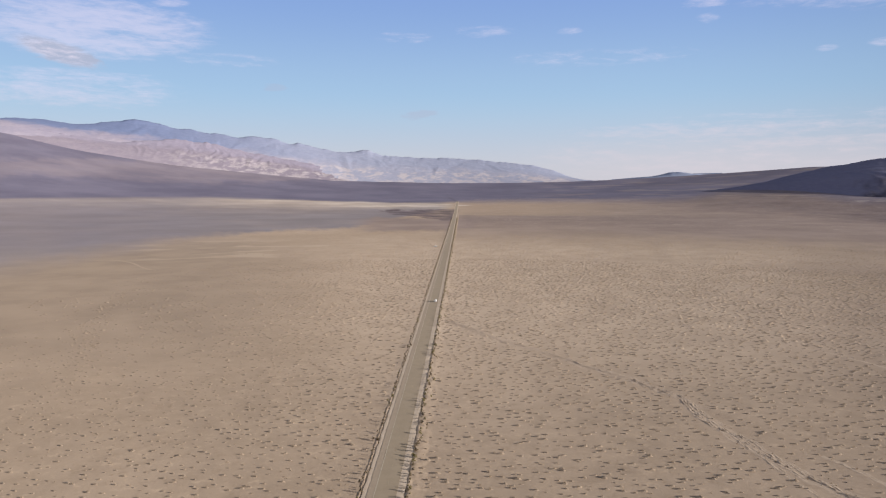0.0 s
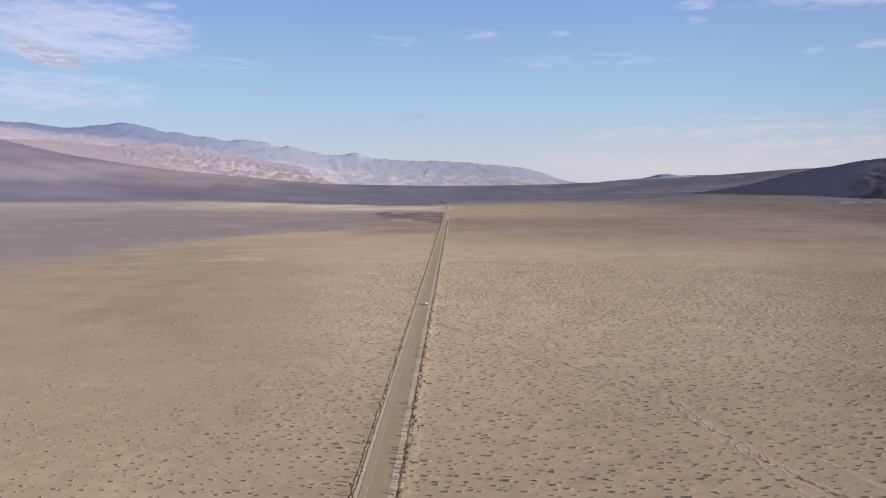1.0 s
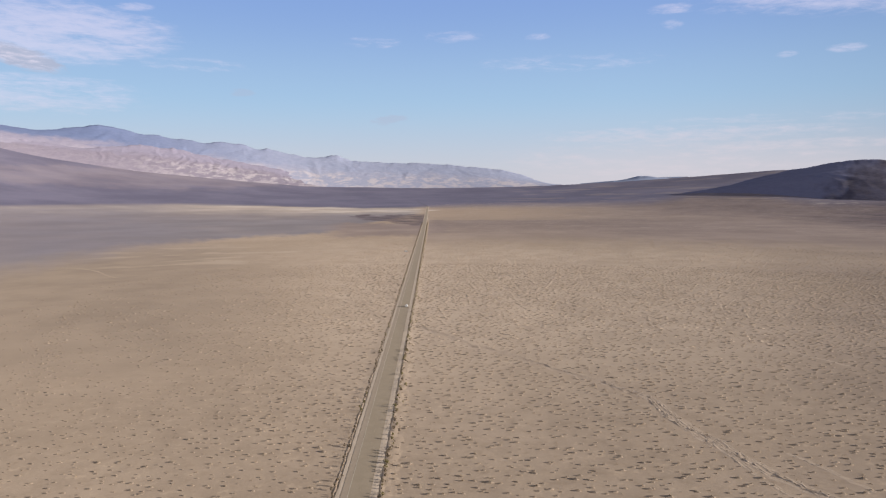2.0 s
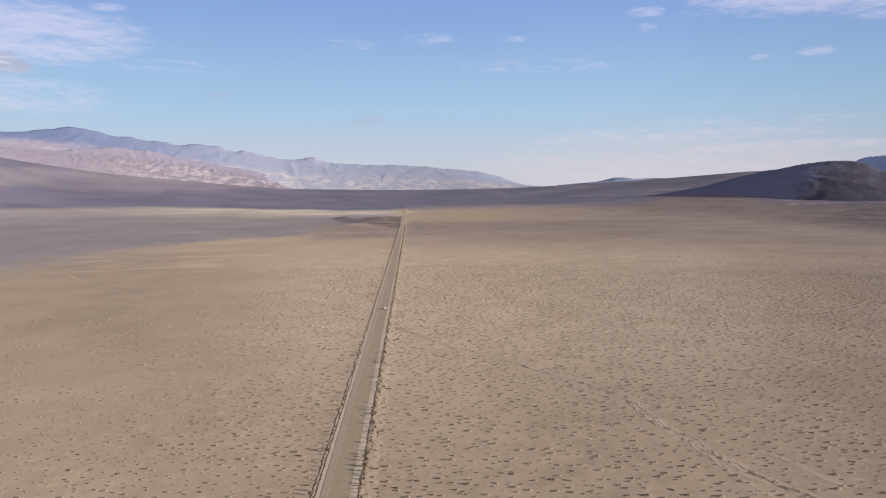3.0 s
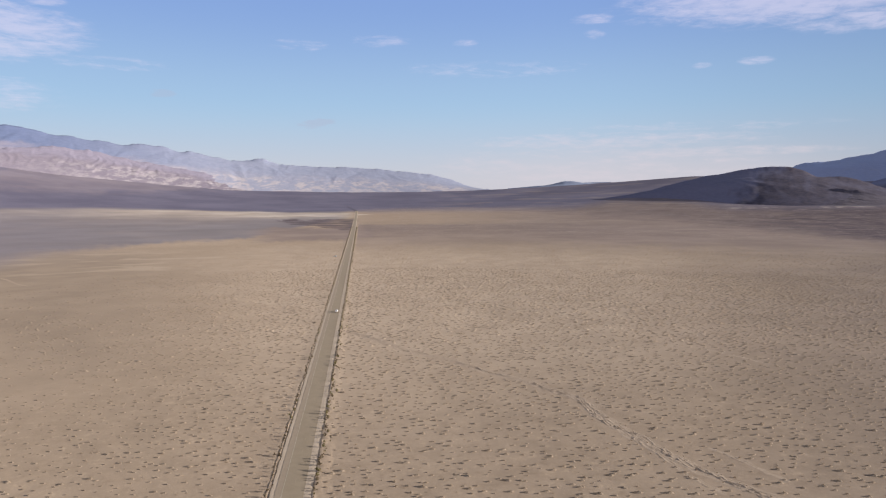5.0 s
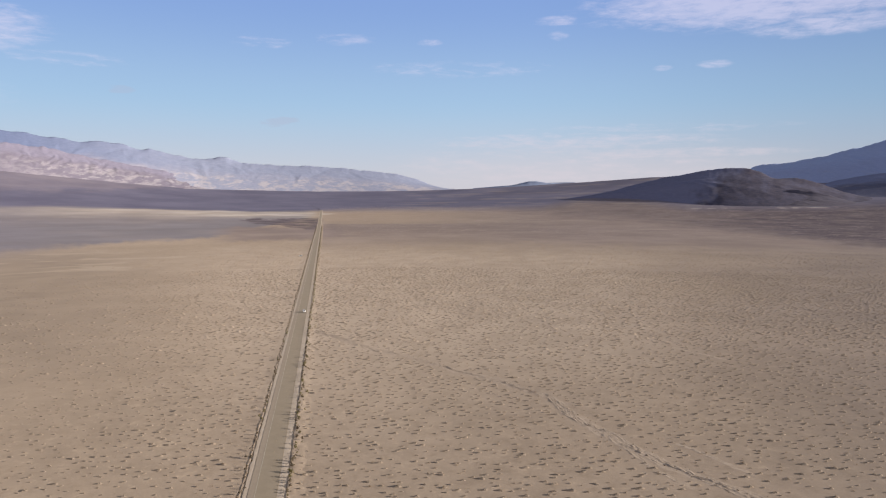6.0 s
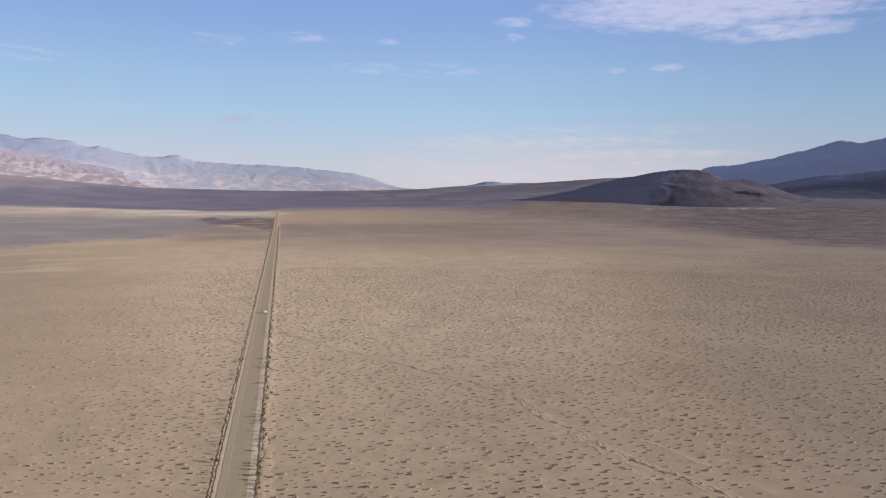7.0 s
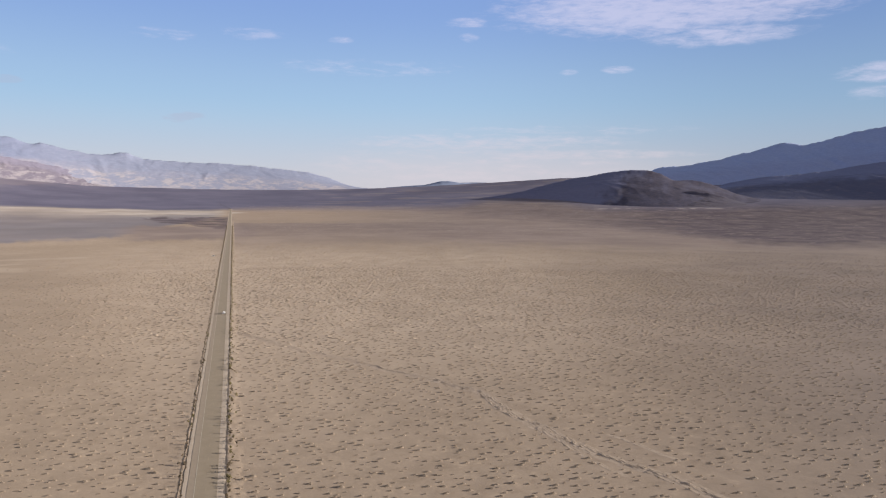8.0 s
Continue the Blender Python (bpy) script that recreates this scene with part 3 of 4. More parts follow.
# raised blue stands for the haze before the far mountains
ROCK_HAZE_BLUE = rock_material("slate_rock", (0.262, 0.306, 0.475), (0.272, 0.328, 0.510), (0.28, 0.30, 0.41), 0.5, 0.0, 0.010, 0.5)
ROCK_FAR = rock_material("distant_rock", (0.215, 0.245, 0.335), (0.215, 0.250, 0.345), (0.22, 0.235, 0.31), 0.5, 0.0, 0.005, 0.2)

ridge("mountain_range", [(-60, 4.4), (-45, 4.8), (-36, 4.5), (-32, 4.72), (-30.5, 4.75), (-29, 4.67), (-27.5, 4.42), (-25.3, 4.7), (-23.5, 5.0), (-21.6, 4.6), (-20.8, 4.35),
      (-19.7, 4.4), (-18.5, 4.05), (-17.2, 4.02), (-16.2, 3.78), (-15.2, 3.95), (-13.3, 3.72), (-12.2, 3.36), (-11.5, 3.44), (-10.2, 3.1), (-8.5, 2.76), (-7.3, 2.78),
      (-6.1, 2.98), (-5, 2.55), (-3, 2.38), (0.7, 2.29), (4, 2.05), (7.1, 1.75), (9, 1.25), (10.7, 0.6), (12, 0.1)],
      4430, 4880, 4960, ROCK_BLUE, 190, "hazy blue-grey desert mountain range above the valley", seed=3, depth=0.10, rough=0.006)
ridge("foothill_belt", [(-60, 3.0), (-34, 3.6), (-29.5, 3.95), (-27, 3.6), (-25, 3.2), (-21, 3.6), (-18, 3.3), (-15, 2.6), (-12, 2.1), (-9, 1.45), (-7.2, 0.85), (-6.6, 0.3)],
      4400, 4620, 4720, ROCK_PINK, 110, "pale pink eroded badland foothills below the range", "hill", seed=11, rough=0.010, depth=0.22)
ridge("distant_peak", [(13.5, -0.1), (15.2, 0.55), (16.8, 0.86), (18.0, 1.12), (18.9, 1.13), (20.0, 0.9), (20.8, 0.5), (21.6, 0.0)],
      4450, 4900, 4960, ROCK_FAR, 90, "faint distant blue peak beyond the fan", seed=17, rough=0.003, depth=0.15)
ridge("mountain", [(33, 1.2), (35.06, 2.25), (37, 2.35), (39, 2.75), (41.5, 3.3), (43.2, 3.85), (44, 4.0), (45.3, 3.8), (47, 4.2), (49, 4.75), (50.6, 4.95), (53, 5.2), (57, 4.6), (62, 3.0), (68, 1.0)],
      4150, 4800, 4920, ROCK_HAZE_BLUE, 150, "dark slate-blue mountain flank rising from the valley", seed=23, depth=0.24, rough=0.008)
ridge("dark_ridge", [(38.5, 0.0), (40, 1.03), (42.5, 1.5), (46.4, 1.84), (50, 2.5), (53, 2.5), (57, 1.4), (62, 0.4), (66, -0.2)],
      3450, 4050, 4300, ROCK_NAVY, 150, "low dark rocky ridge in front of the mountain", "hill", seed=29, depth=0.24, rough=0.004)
ROCK_BROWN = rock_material("brown_desert_rock", (0.098, 0.086, 0.106), (0.090, 0.081, 0.104), (0.17, 0.146, 0.152), 0.6, 0.02, 0.010, 0.3)
ridge("hill_spur", [(33.6, -1.1), (34.8, -0.6), (36.0, 0.02), (37.0, 0.36), (38.0, 0.44), (39.2, 0.22), (40.4, -0.1), (41.8, -0.5), (43.4, -1.0)],
      [(31, 3060), (34, 3000), (38, 2970), (43, 3080)], 3330, 3560, ROCK_BROWN, 75, "brown rocky spur at the dark hill's foot", "hill", seed=53, rough=0.006, depth=0.28, bed=(36.5, 41.5, 0.55, 0.5))
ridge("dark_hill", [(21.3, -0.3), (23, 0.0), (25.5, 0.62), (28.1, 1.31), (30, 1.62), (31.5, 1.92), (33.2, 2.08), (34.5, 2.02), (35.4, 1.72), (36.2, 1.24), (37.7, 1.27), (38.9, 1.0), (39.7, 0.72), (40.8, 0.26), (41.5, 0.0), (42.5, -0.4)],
      [(21, 3560), (25, 3480), (27.5, 3350), (29, 3210), (30.5, 3090), (33, 3000), (37, 2985), (42, 3200)], 3600, 3900, ROCK_DARK, 210, "rocky hill at the valley's edge, painted dark with cloud shade", "hill", seed=41, rough=0.004, depth=0.13, bed=(30.8, 34.4, 0.60, 0.40), turn=(30.4, 33.2))


# ---- scrub ----
BRANCH = [(152, 440), (150.5, 430), (148.5, 418), (148, 405), (158, 390), (172, 373), (194, 360), (201, 343), (205, 332), (212, 318)]
RUNNEL = [(101, 222), (101.3, 207), (101.2, 197), (104, 187), (108, 176)]
WASH = [(-4, 445), (6, 432), (16, 414), (28, 390), (36, 375), (46, 363), (55, 350), (68, 325), (81, 310), (85, 299), (92, 287), (96, 276), (97, 262), (96.5, 247), (99.5, 233), (102, 217),
        (106, 203), (111, 189), (118, 173), (122, 160), (125, 145)]


def shrub_blades(rng, tufts, wide, high):
    """Leaf clumps of one shrub as small crossed facets: verts and triangles."""
    v, f = [], []
    for _ in range(tufts):
        a, rad = rng.uniform(0, 6.283), rng.uniform(0.0, 0.85)
        h = rng.uniform(0.15, 1.0) * math.sqrt(max(0.05, 1 - 0.75 * rad * rad))
        c = np.array([math.cos(a) * rad * wide, math.sin(a) * rad * wide, h * high])
        s = rng.uniform(0.22, 0.44) * wide
        n = len(v)
        for k in range(4):
            t = a + k * 1.571 + rng.uniform(-0.4, 0.4)
            v.append(c + np.array([math.cos(t) * s, math.sin(t) * s, rng.uniform(-0.6, 0.3) * s]))
        v.append(c + np.array([rng.uniform(-0.3, 0.3) * s, rng.uniform(-0.3, 0.3) * s, rng.uniform(0.5, 0.9) * s]))
        f += [(n, n + 1, n + 4), (n + 1, n + 2, n + 4), (n + 2, n + 3, n + 4), (n + 3, n, n + 4)]
    v = np.array(v)
    v[:, 2] = np.maximum(v[:, 2], 0.02)
    return v, np.array(f)


def stems(rng, wide, high, count=7):
    bm = bmesh.new()
    for _ in range(count):
        a, lean = rng.uniform(0, 6.283), rng.uniform(0.2, 0.8) * wide
        tip = Vector((math.cos(a) * lean, math.sin(a) * lean, high * rng.uniform(0.6, 0.9)))
        turn = tip.to_track_quat("Z", "Y").to_matrix().to_4x4()
        bmesh.ops.create_cone(bm, cap_ends=False, segments=4, radius1=0.028, radius2=0.008, depth=tip.length,
                              matrix=turn @ Matrix.Translation((0, 0, tip.length / 2 - 0.03)))
    return bm


def shrub_thing(name, seed, wide, high, leaf, label, group):
    rng = random.Random(seed)
    base = tagged(new(name), label, "shrub", group)
    v, f = shrub_blades(rng, 14 if high < 0.5 else 24, wide, high)
    crown = new("foliage", mesh_from("foliage", v, f, leaf))
    crown.parent = base
    part("stems", stems(rng, wide, high), TWIG, base)
    return base


def scatter(rng, gap, box, density):
    """Evenly spaced but shuffled places inside a box, thinned by a density function."""
    x, y = np.meshgrid(np.arange(box[0], box[1], gap), np.arange(box[2], box[3], gap))
    x = x + gap * 0.5 * (np.arange(x.shape[0]) % 2)[:, None]
    x, y = (v.ravel() + rng.uniform(-0.5, 0.5, v.size) * gap for v in (x, y))
    keep = rng.uniform(0, 1, x.size) < density(x, y)
    return x[keep], y[keep]


def scrub_density(x, y):
    r, d = np.hypot(x, y), np.degrees(np.arctan2(x, y))
    patch = 0.85 + 0.3 * fbm(x / 60, y / 60, 3, 51)
    far = softstep(r, 1300, 720) * (1 + 0.5 * softstep(r, 500, 800) * fbm(d / 25, r / 70, 3, 59))
    clay = lerp_angle(d, [(-60, 520), (-32.5, 600), (-27, 680), (-21.4, 800), (-13.8, 1000), (-7.6, 1250), (-4, 1450), (0, 1700)])
    left = softstep(r, clay * 1.05, clay * 0.7)
    thin = 0.55 + 0.45 * softstep(x, -300, -60)
    # on the west side the scrub keeps to old drainage lines
    runnel = ridged(x / 70 + 0.4 * fbm(x / 90, y / 90, 2, 57), y / 150, 2, 55)
    thin = thin * (1 - 0.62 * softstep(x, -90, -170) * (1 - softstep(runnel, 0.70, 0.88)) * softstep(y, 150, 330))
    main = np.abs(x - np.interp(y, [200, 288, 379, 487, 558], [-135, -160, -197, -236, -259]) - 3 * fbm(y / 30, y * 0, 2, 58))
    thin = np.maximum(thin, 1.6 * softstep(main, 12, 4) * softstep(y, 600, 540))
    seen = (d > -37) & (d < 55) & (r > 130)
    return patch * far * left * thin * seen * (road_away(x, y) > 9)


def spread(name, variants, x, y, size, turn, material, label, category, lift=-0.03):
    """Many copies of small meshes joined into one uncountable growth."""
    vs, fs, start = [], [], 0
    which = np.arange(len(x)) % len(variants)
    z = land(x, y) + lift
    for i, (v, f) in enumerate(variants):
        m = np.where(which == i)[0]
        if not len(m):
            continue
        c, s = np.cos(turn[m])[:, None], np.sin(turn[m])[:, None]
        k = size[m][:, None]
        px = (v[:, 0] * c - v[:, 1] * s) * k + x[m][:, None]
        py = (v[:, 0] * s + v[:, 1] * c) * k + y[m][:, None]
        pz = v[:, 2] * k + z[m][:, None]
        vs.append(np.stack([px, py, pz], -1).reshape(-1, 3))
        fs.append((f[None] + (np.arange(len(m)) * len(v))[:, None, None] + start).reshape(-1, 3))
        start += len(m) * len(v)
    places = np.concatenate(vs)
    me = mesh_from(name, places, np.concatenate(fs), material)
    if material is GROUND:
        for zone, share in near_zones(places[:, 0], places[:, 1]):
            masked(me, zone, np.clip(share, 0, 1))
    return tagged(new(name, me), label, category, kind="stuff")


def build_scrub():
    rng = np.random.default_rng(7)
    pr = random.Random(5)
    x, y = scatter(rng, 3.9, (-900, 1300, 100, 1500), scrub_density)
    # low growth follows the wash
    wy = rng.uniform(215, 425, 22)
    wx = np.interp(wy, [p[1] for p in WASH[::-1]], [p[0] for p in WASH[::-1]]) + rng.normal(0, 2.0, len(wy))
    x, y = np.concatenate([x, wx]), np.concatenate([y, wy])
    r = np.hypot(x, y)
    size = np.clip(rng.lognormal(0.0, 0.25, len(x)), 0.45, 1.8) * (0.76 + 0.24 * softstep(x, -120, -20))
    turn = rng.uniform(0, 6.283, len(x))
    bed = np.interp(y, [p[1] for p in WASH[::-1]], [p[0] for p in WASH[::-1]])
    heaped = (r < 820) & (rng.uniform(0, 1, len(r)) < 0.92) & ~((np.abs(x - bed) < 5) & (y < 430))
    perch = 0.03 + 0.10 * heaped * size
    # the nearest ones stand as things of their own
    order = np.argsort(np.hypot(x + 2, y - 165))[:300]
    single = np.zeros(len(x), bool)
    single[order] = True
    kinds = [shrub_thing("desert_shrub", 100 + i, 0.32, 0.20, LEAF_DRY, "low dry brown desert shrub on bare sand", "desert shrubs") for i in range(5)]
    for n, i in enumerate(order):
        m = pose(x[i], y[i], float(land(x[i:i + 1], y[i:i + 1])[0] + perch[i]), 0, 0, math.degrees(turn[i])) @ Matrix.Scale(float(size[i]), 4)
        if n < len(kinds):
            kinds[n].matrix_world = m
        else:
            ob = copy_thing(kinds[n % len(kinds)], Matrix())
            ob.matrix_world = m
    near = [shrub_blades(pr, 10, 0.32, 0.20) for _ in range(8)]
    far = [shrub_blades(pr, 5, 0.50, 0.26) for _ in range(6)]
    a, b = ~single & (r < 480), ~single & (r >= 480) & (rng.uniform(0, 1, len(r)) < 0.8)
    spread("desert_scrub", near, x[a], y[a], size[a], turn[a], LEAF_DRY, "scattered dry brown desert scrub across the sand", "scrub", perch[a])
    spread("desert_scrub", far, x[b], y[b], size[b], turn[b], LEAF_DRY, "scattered dry brown desert scrub thinning with distance", "scrub")
    # far out the scrub stands on blown mounds
    cx, cy = scatter(rng, 5.0, (-450, 1250, 330, 1400), lambda x, y: 0.85 * softstep(np.hypot(x, y), 330, 620) * scrub_density(x, y) * (0.35 * softstep(x, -450, -120) + 0.65 * softstep(x, -160, 20)))
    big = rng.uniform(0.6, 1.25, len(cx))
    rim = [(math.cos(t) * 1.75, math.sin(t) * 0.95, -0.04) for t in np.arange(8) * 6.283 / 8] + [(0.1, 0.0, 0.54)]
    mound = (np.array(rim), np.array([(i, (i + 1) % 8, 8) for i in range(8)]))
    spread("sand_mounds", [mound], cx, cy, big, rng.normal(-0.25, 0.06, len(cx)), GROUND, "low mounds of blown sand between the scrub", "sand", 0.0)
    # each near shrub sits on a low cushion of old twigs and caught sand that tails off downwind
    rings = [(math.cos(t) * a + c, math.sin(t) * b, z) for a, b, c, z in ((1.30, 0.44, -0.50, -0.03), (0.68, 0.32, -0.14, 0.14), (0.26, 0.17, 0.12, 0.24)) for t in np.arange(7) * 6.283 / 7]
    sides = [(o + i, o + (i + 1) % 7, o + 7 + i) for o in (0, 7) for i in range(7)] + [(o + (i + 1) % 7, o + 7 + (i + 1) % 7, o + 7 + i) for o in (0, 7) for i in range(7)]
    cushion = (np.array(rings + [(0.16, 0.0, 0.29)]), np.array(sides + [(14 + i, 14 + (i + 1) % 7, 21) for i in range(7)]))
    spread("brush_cushions", [cushion], x[heaped], y[heaped], size[heaped], rng.normal(-0.20, 0.11, heaped.sum()), BRUSH, "low cushions of dry twigs and caught sand", "scrub", 0.0)


build_scrub()


def roadside_scrub():
    """Taller green and brown bushes along both windrows."""
    rng = np.random.default_rng(19)
    greens = [shrub_thing("roadside_bush", 300 + i, 0.62, 1.15, LEAF_GREEN, "olive-green roadside bush on the sand windrow", "roadside bushes") for i in range(3)]
    browns = [shrub_thing("roadside_bush", 320 + i, 0.58, 0.95, LEAF_ROAD, "dry brown roadside bush on the sand windrow", "roadside bushes") for i in range(3)]
    used = set()
    bulk = {0: [[], [], []], 1: [[], [], []]}
    for side, offset, gap in ((1, 6.7, 1.8), (-1, -6.5, 2.4)):
        y = 150.0
        while y < 1900:
            y += gap * rng.uniform(0.35, 1.75) * (1.0 if y < 440 else 0.75)
            green = rng.uniform() < (0.45 if side > 0 else 0.15)
            s = (0.4 + 1.0 * rng.uniform() ** 1.6) if side > 0 else rng.uniform(0.4, 1.1)
            x = road_x(y) + offset + (abs(rng.normal(0, 0.7 if rng.uniform() < 0.6 else 1.7)) if side > 0 else rng.normal(0, 0.45))
            s = s if y < 440 else 1.2 * s
            if y < 440:
                pool = greens if green else browns
                kind = pool[int(rng.integers(0, 3))]
                m = pose(x, y, 0.22, 0, 0, rng.uniform(0, 360)) @ Matrix.Scale(float(s), 4)
                if kind.name not in used:
                    used.add(kind.name)
                    kind.matrix_world = m
                else:
                    copy_thing(kind, Matrix()).matrix_world = m
            else:
                for store, value in zip(bulk[int(green)], (x, y, s)):
                    store.append(value)
    pr = random.Random(77)
    for green, foliage, words in ((1, LEAF_GREEN, "olive-green bushes lining the road in the distance"), (0, LEAF_ROAD, "dry brown bushes lining the road in the distance")):
        forms = [shrub_blades(pr, 8, 0.62, 1.05) for _ in range(5)]
        x, y, s = (np.array(v) for v in bulk[green])
        spread("roadside_scrub", forms, x, y, s, rng.uniform(0, 6.28, len(x)), foliage, words, "scrub", 0.2)


roadside_scrub()


# ---- dry wash across the flat ----
WASH_SAND = two_tone("crumbled_wash_sand", (0.350, 0.274, 0.204), (0.430, 0.340, 0.258), 0.3, 0.95, 0.5, 0.08)


def dry_wash(course, strands):
    """Ragged strands of low banks that part and meet."""
    px, py = np.array([p[0] for p in course], float), np.array([p[1] for p in course], float)
    s = np.concatenate([[0], np.cumsum(np.hypot(np.diff(px), np.diff(py)))])
    t = np.arange(0, s[-1], 0.8)
    x, y = np.interp(t, s, px), np.interp(t, s, py)
    soft = np.ones(31) / 31
    x, y = np.convolve(np.pad(x, 15, "edge"), soft, "valid"), np.convolve(np.pad(y, 15, "edge"), soft, "valid")
    nx, ny = -np.gradient(y), np.gradient(x)
    n = np.hypot(nx, ny)
    nx, ny = nx / n, ny / n
    offs = np.array([-1.7, -1.0, -0.6, -0.35, -0.1, 0.15, 0.4, 0.7, 1.4])
    prof = np.array([-0.06, 0.08, 0.23, 0.20, 0.01, 0.0, 0.14, 0.09, -0.06])
    for strand, (side, tall) in enumerate(strands):
        way = side * (0.7 + 0.6 * fbm(t / 40, t * 0 + strand, 2, 90 + strand)) + 1.5 * fbm(t / 12, t * 0 + strand, 3, 61 + strand)
        tt, oo = np.meshgrid(t, offs, indexing="ij")
        amp = tall * np.clip(0.35 + 1.9 * fbm(tt / 2.3 + 0.8 * fbm(tt / 5, oo, 2, 85 + strand), oo * 1.5, 4, 67 + strand), 0.0, 2.0) * np.clip(0.75 + 1.1 * fbm(tt / 14, tt * 0 + strand, 2, 75 + strand), 0.3, 1.4) * softstep(tt, 0, 12) * (0.72 + 0.14 * softstep(tt, 90, 190))
        X, Y = x[:, None] + nx[:, None] * (oo + way[:, None]), y[:, None] + ny[:, None] * (oo + way[:, None])
        Z = land(X, Y) + prof[None] * np.where(prof > 0, amp, 1)
        me = mesh_from("dry_wash", np.stack([X, Y, Z], -1).reshape(-1, 3), grid_faces(len(t), len(offs))[:, ::-1], WASH_SAND, True)
        tagged(new("dry_wash", me), "shallow dry wash with crumbling sand banks", "gully", kind="structure")


dry_wash(WASH, ((-2.3, 0.6), (-1.0, 0.9), (0.3, 1.1), (1.4, 0.9), (2.6, 0.55)))
dry_wash(RUNNEL, ((0.0, 0.5),))
dry_wash([(120, 218), (122.6, 211), (125.4, 198), (131, 182)], ((0.0, 0.45),))
dry_wash(BRANCH, ((0.0, 0.62),))


def pale_track(points, wide, label):
    """A faint wheel-worn trail of pale sand."""
    px, py = np.array([p[0] for p in points], float), np.array([p[1] for p in points], float)
    s = np.concatenate([[0], np.cumsum(np.hypot(np.diff(px), np.diff(py)))])
    t = np.arange(0, s[-1], 3.0)
    soft = np.ones(13) / 13
    x, y = (np.convolve(np.pad(np.interp(t, s, v), 6, "edge"), soft, "valid") for v in (px, py))
    n = np.hypot(np.gradient(x), np.gradient(y))
    nx, ny = -np.gradient(y) / n, np.gradient(x) / n
    half = wide * np.clip(0.5 + 0.35 * fbm(t / 25, t * 0, 3, 81), 0.1, 1) * softstep(t, 0, 30) * softstep(t, t[-1], t[-1] - 30)
    rows = []
    for k in (-1, -0.3, 0.3, 1):
        X, Y = x + nx * half * k, y + ny * half * k
        rows.append(np.stack([X, Y, land(X, Y) + 0.05], -1))
    me = mesh_from("sand_trail", np.stack(rows, 1).reshape(-1, 3), grid_faces(len(t), 4)[:, ::-1], TRAIL, True)
    tagged(new("sand_trail", me), label, "trail", kind="structure")


TRAIL = two_tone("trail_sand", (0.300, 0.232, 0.172), (0.335, 0.262, 0.197), 0.05, 0.95, 0.3, 0.05)
pale_track([(-421, 793), (-383, 812), (-346, 776), (-310, 722), (-285, 700)], 2.6, "faint pale sand trail across the clay edge")


# ---- vehicles ----
CAR_PAINT = plain("white_car_paint", (0.80, 0.79, 0.77), 0.3)
GLASS = plain("dark_car_glass", (0.02, 0.022, 0.025), 0.08)
RUBBER = plain("tyre_rubber", (0.02, 0.02, 0.02), 0.85)
RIM = plain("alloy_rim", (0.45, 0.45, 0.46), 0.35, 0.9)
LAMP_RED = plain("tail_lamp_red", (0.35, 0.015, 0.012), 0.25)
LAMP_CLEAR = plain("head_lamp_clear", (0.7, 0.7, 0.7), 0.15)
TRIM = plain("black_plastic", (0.03, 0.03, 0.03), 0.6)


def loft(sections):
    """A closed body from cross sections (y, half width, z low, z high), rounded at the shoulders."""
    bm = bmesh.new()
    rings = []
    for y, w, lo, hi in sections:
        c = 0.18 * (hi - lo)
        ring = [(-w, lo + c), (-w, hi - c), (-w + c, hi), (w - c, hi), (w, hi - c), (w, lo + c), (w - c, lo), (-w + c, lo)]
        rings.append([bm.verts.new((px, y, pz)) for px, pz in ring])
    for a, b in zip(rings, rings[1:]):
        for i in range(8):
            bm.faces.new((a[i], a[(i + 1) % 8], b[(i + 1) % 8], b[i]))
    bm.faces.new(rings[0])
    bm.faces.new(rings[-1][::-1])
    bmesh.ops.recalc_face_normals(bm, faces=bm.faces)
    return bm


def slab(w, d, h, at, bevel=0.02):
    bm = bmesh.new()
    bmesh.ops.create_cube(bm, size=1.0, matrix=Matrix.Translation(at) @ Matrix.Diagonal((w, d, h, 1)))
    bmesh.ops.bevel(bm, geom=bm.edges[:], offset=bevel, segments=2, affect="EDGES")
    return bm


def wheel_bm(radius, wide, at):
    bm = bmesh.new()
    bmesh.ops.create_cone(bm, cap_ends=True, segments=20, radius1=radius, radius2=radius, depth=wide,
                          matrix=Matrix.Translation(at) @ Matrix.Rotation(radians(90), 4, "Y"))
    bmesh.ops.bevel(bm, geom=[e for e in bm.edges if e.calc_face_angle(0) > 1], offset=0.03, segments=2, affect="EDGES")
    return bm


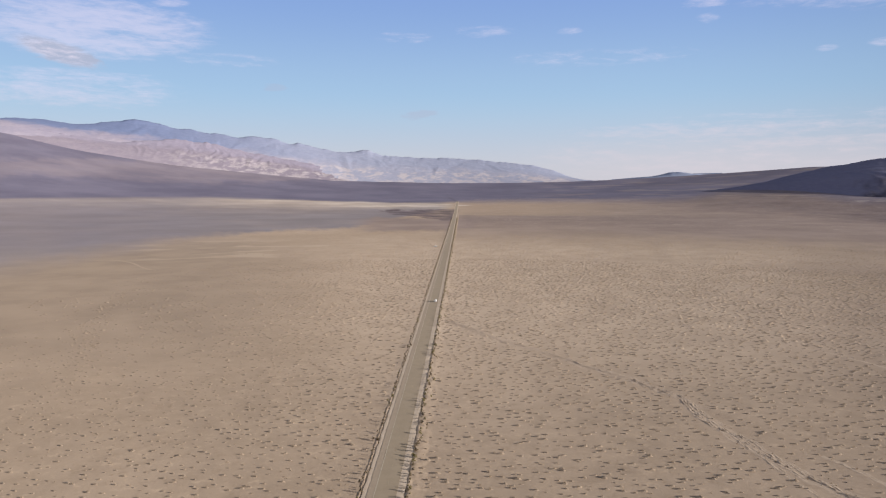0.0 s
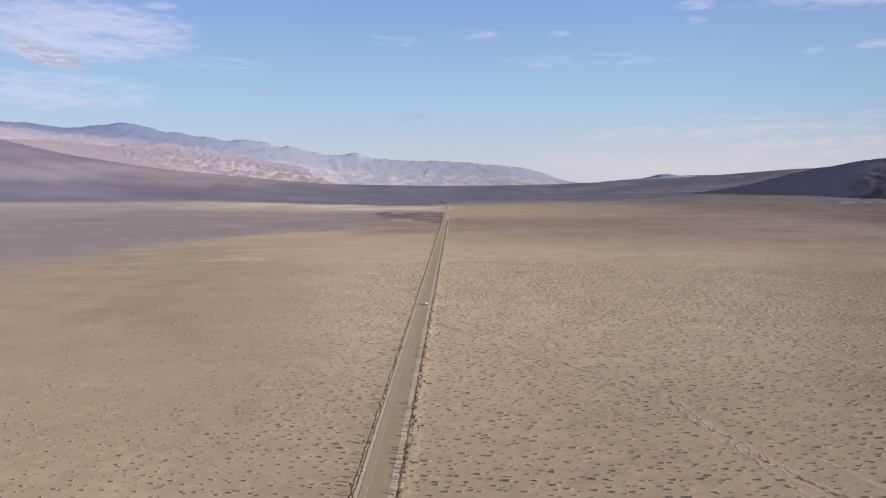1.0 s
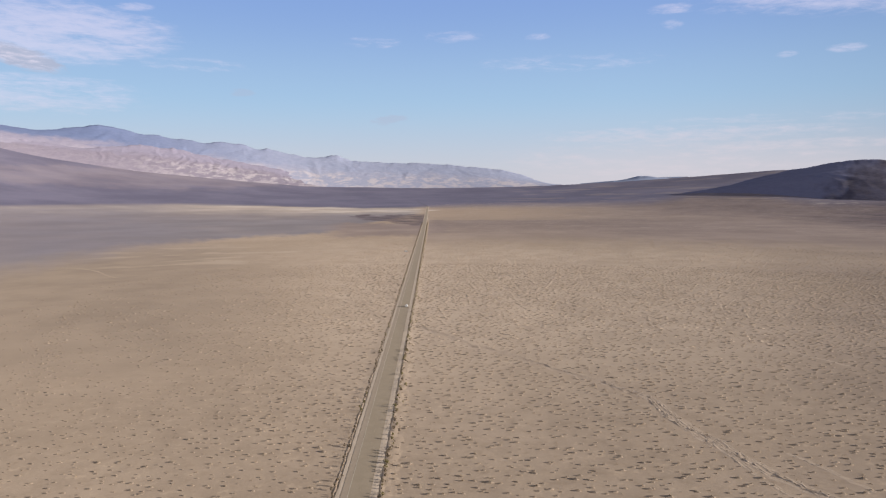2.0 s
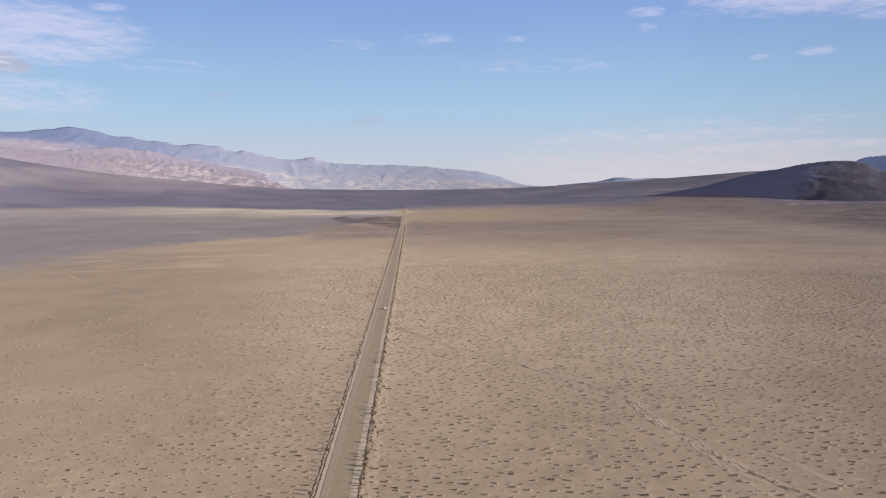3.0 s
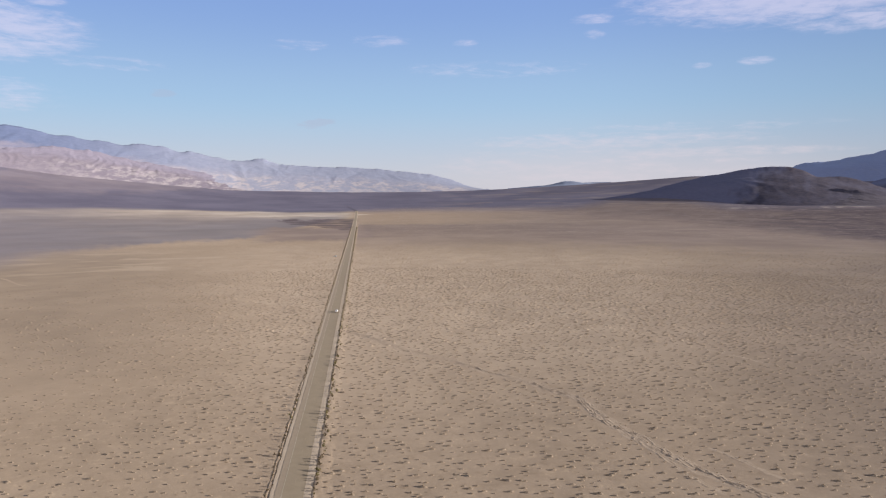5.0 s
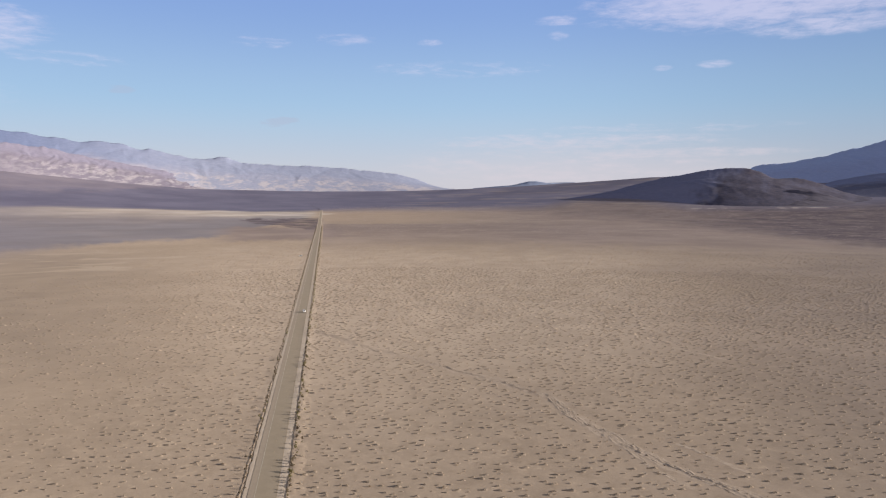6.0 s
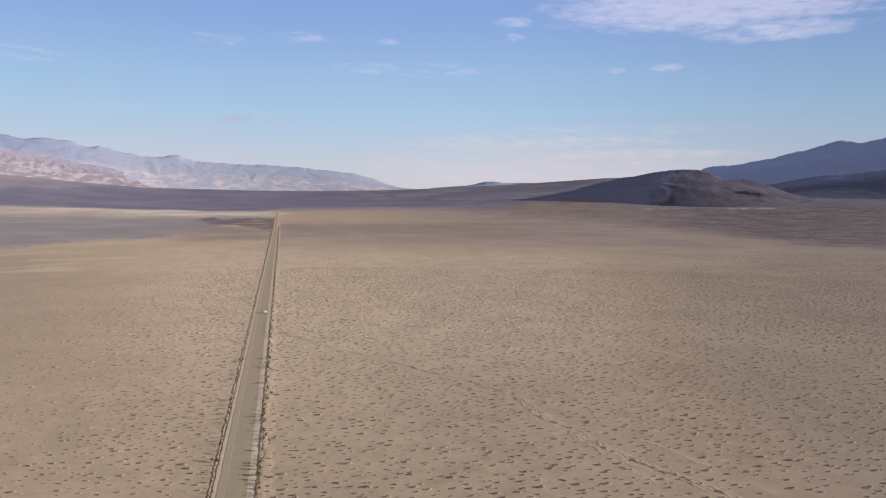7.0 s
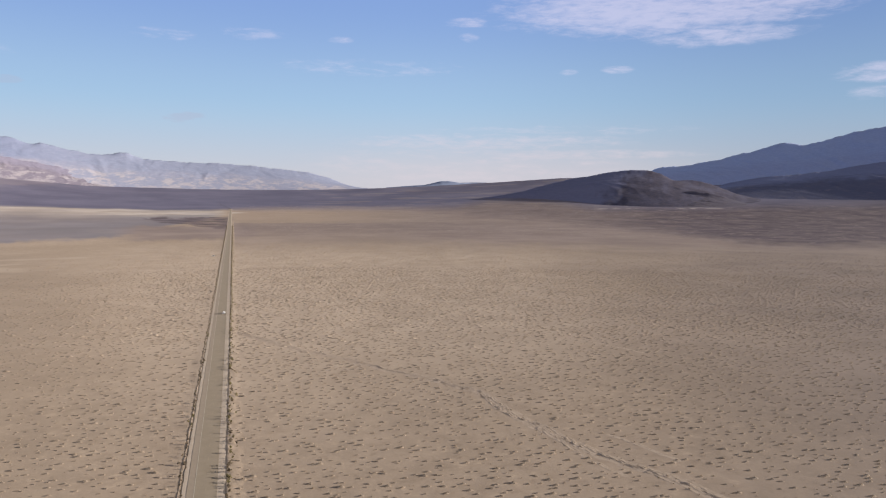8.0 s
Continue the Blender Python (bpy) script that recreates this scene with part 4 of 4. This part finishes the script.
def car(place, heading, label):
    body = tagged(new("car"), label, "car", "cars")
    part("body", loft([(-2.25, 0.80, 0.35, 0.95), (-2.1, 0.88, 0.25, 1.02), (-0.9, 0.91, 0.22, 1.02), (0.9, 0.91, 0.22, 0.98), (1.9, 0.88, 0.25, 0.90), (2.3, 0.74, 0.35, 0.75)]), CAR_PAINT, body)
    part("roof", loft([(-1.95, 0.66, 1.0, 1.15), (-1.6, 0.68, 1.0, 1.58), (-0.4, 0.70, 1.0, 1.66), (0.35, 0.69, 1.0, 1.60), (1.15, 0.66, 0.95, 1.02)]), CAR_PAINT, body)
    part("windscreen", slab(1.2, 0.04, 0.72, (0, 0, 0), 0.012), GLASS, body).matrix_local = pose(0, 0.80, 1.31, 52, 0, 0)
    part("rear_window", slab(1.14, 0.04, 0.46, (0, 0, 0), 0.012), GLASS, body).matrix_local = pose(0, -1.80, 1.36, -36, 0, 0)
    for s in (-1, 1):
        part("side_window", slab(0.04, 1.0, 0.36, (s * 0.70, -0.95, 1.30), 0.012), GLASS, body)
        part("side_window", slab(0.04, 0.85, 0.36, (s * 0.70, 0.05, 1.29), 0.012), GLASS, body)
        part("mirror", slab(0.18, 0.10, 0.13, (s * 0.98, 0.62, 1.06), 0.03), CAR_PAINT, body)
        part("tail_light", slab(0.22, 0.10, 0.22, (s * 0.72, -2.20, 0.82), 0.03), LAMP_RED, body, "red tail light")
        part("headlight", slab(0.30, 0.14, 0.14, (s * 0.62, 2.20, 0.66), 0.03), LAMP_CLEAR, body, "clear headlight")
        for y in (-1.35, 1.42):
            w = part("wheel", wheel_bm(0.35, 0.24, (s * 0.82, y, 0.35)), RUBBER, body, "black tyre")
            part("rim", wheel_bm(0.21, 0.26, (s * 0.825, y, 0.35)), RIM, w, "alloy rim")
    part("bumper", slab(1.6, 0.16, 0.24, (0, -2.24, 0.44), 0.05), TRIM, body, "black rear bumper")
    part("bumper", slab(1.5, 0.16, 0.22, (0, 2.24, 0.40), 0.05), TRIM, body, "black front bumper")
    body.matrix_world = pose(*place, 0, 0, heading)
    return body


HEADING = -math.degrees(math.atan(0.0278))
CAR_Y = 512.0
car((road_x(CAR_Y) + 2.4, CAR_Y, 0.25), HEADING, "white car driving on the asphalt desert road")
PARKED_Y = 988.0
car((road_x(PARKED_Y) - 16.5, PARKED_Y, float(land(np.array([road_x(PARKED_Y) - 16.5]), np.array([PARKED_Y]))[0])), HEADING + 75, "white car parked on the sand beside the road")
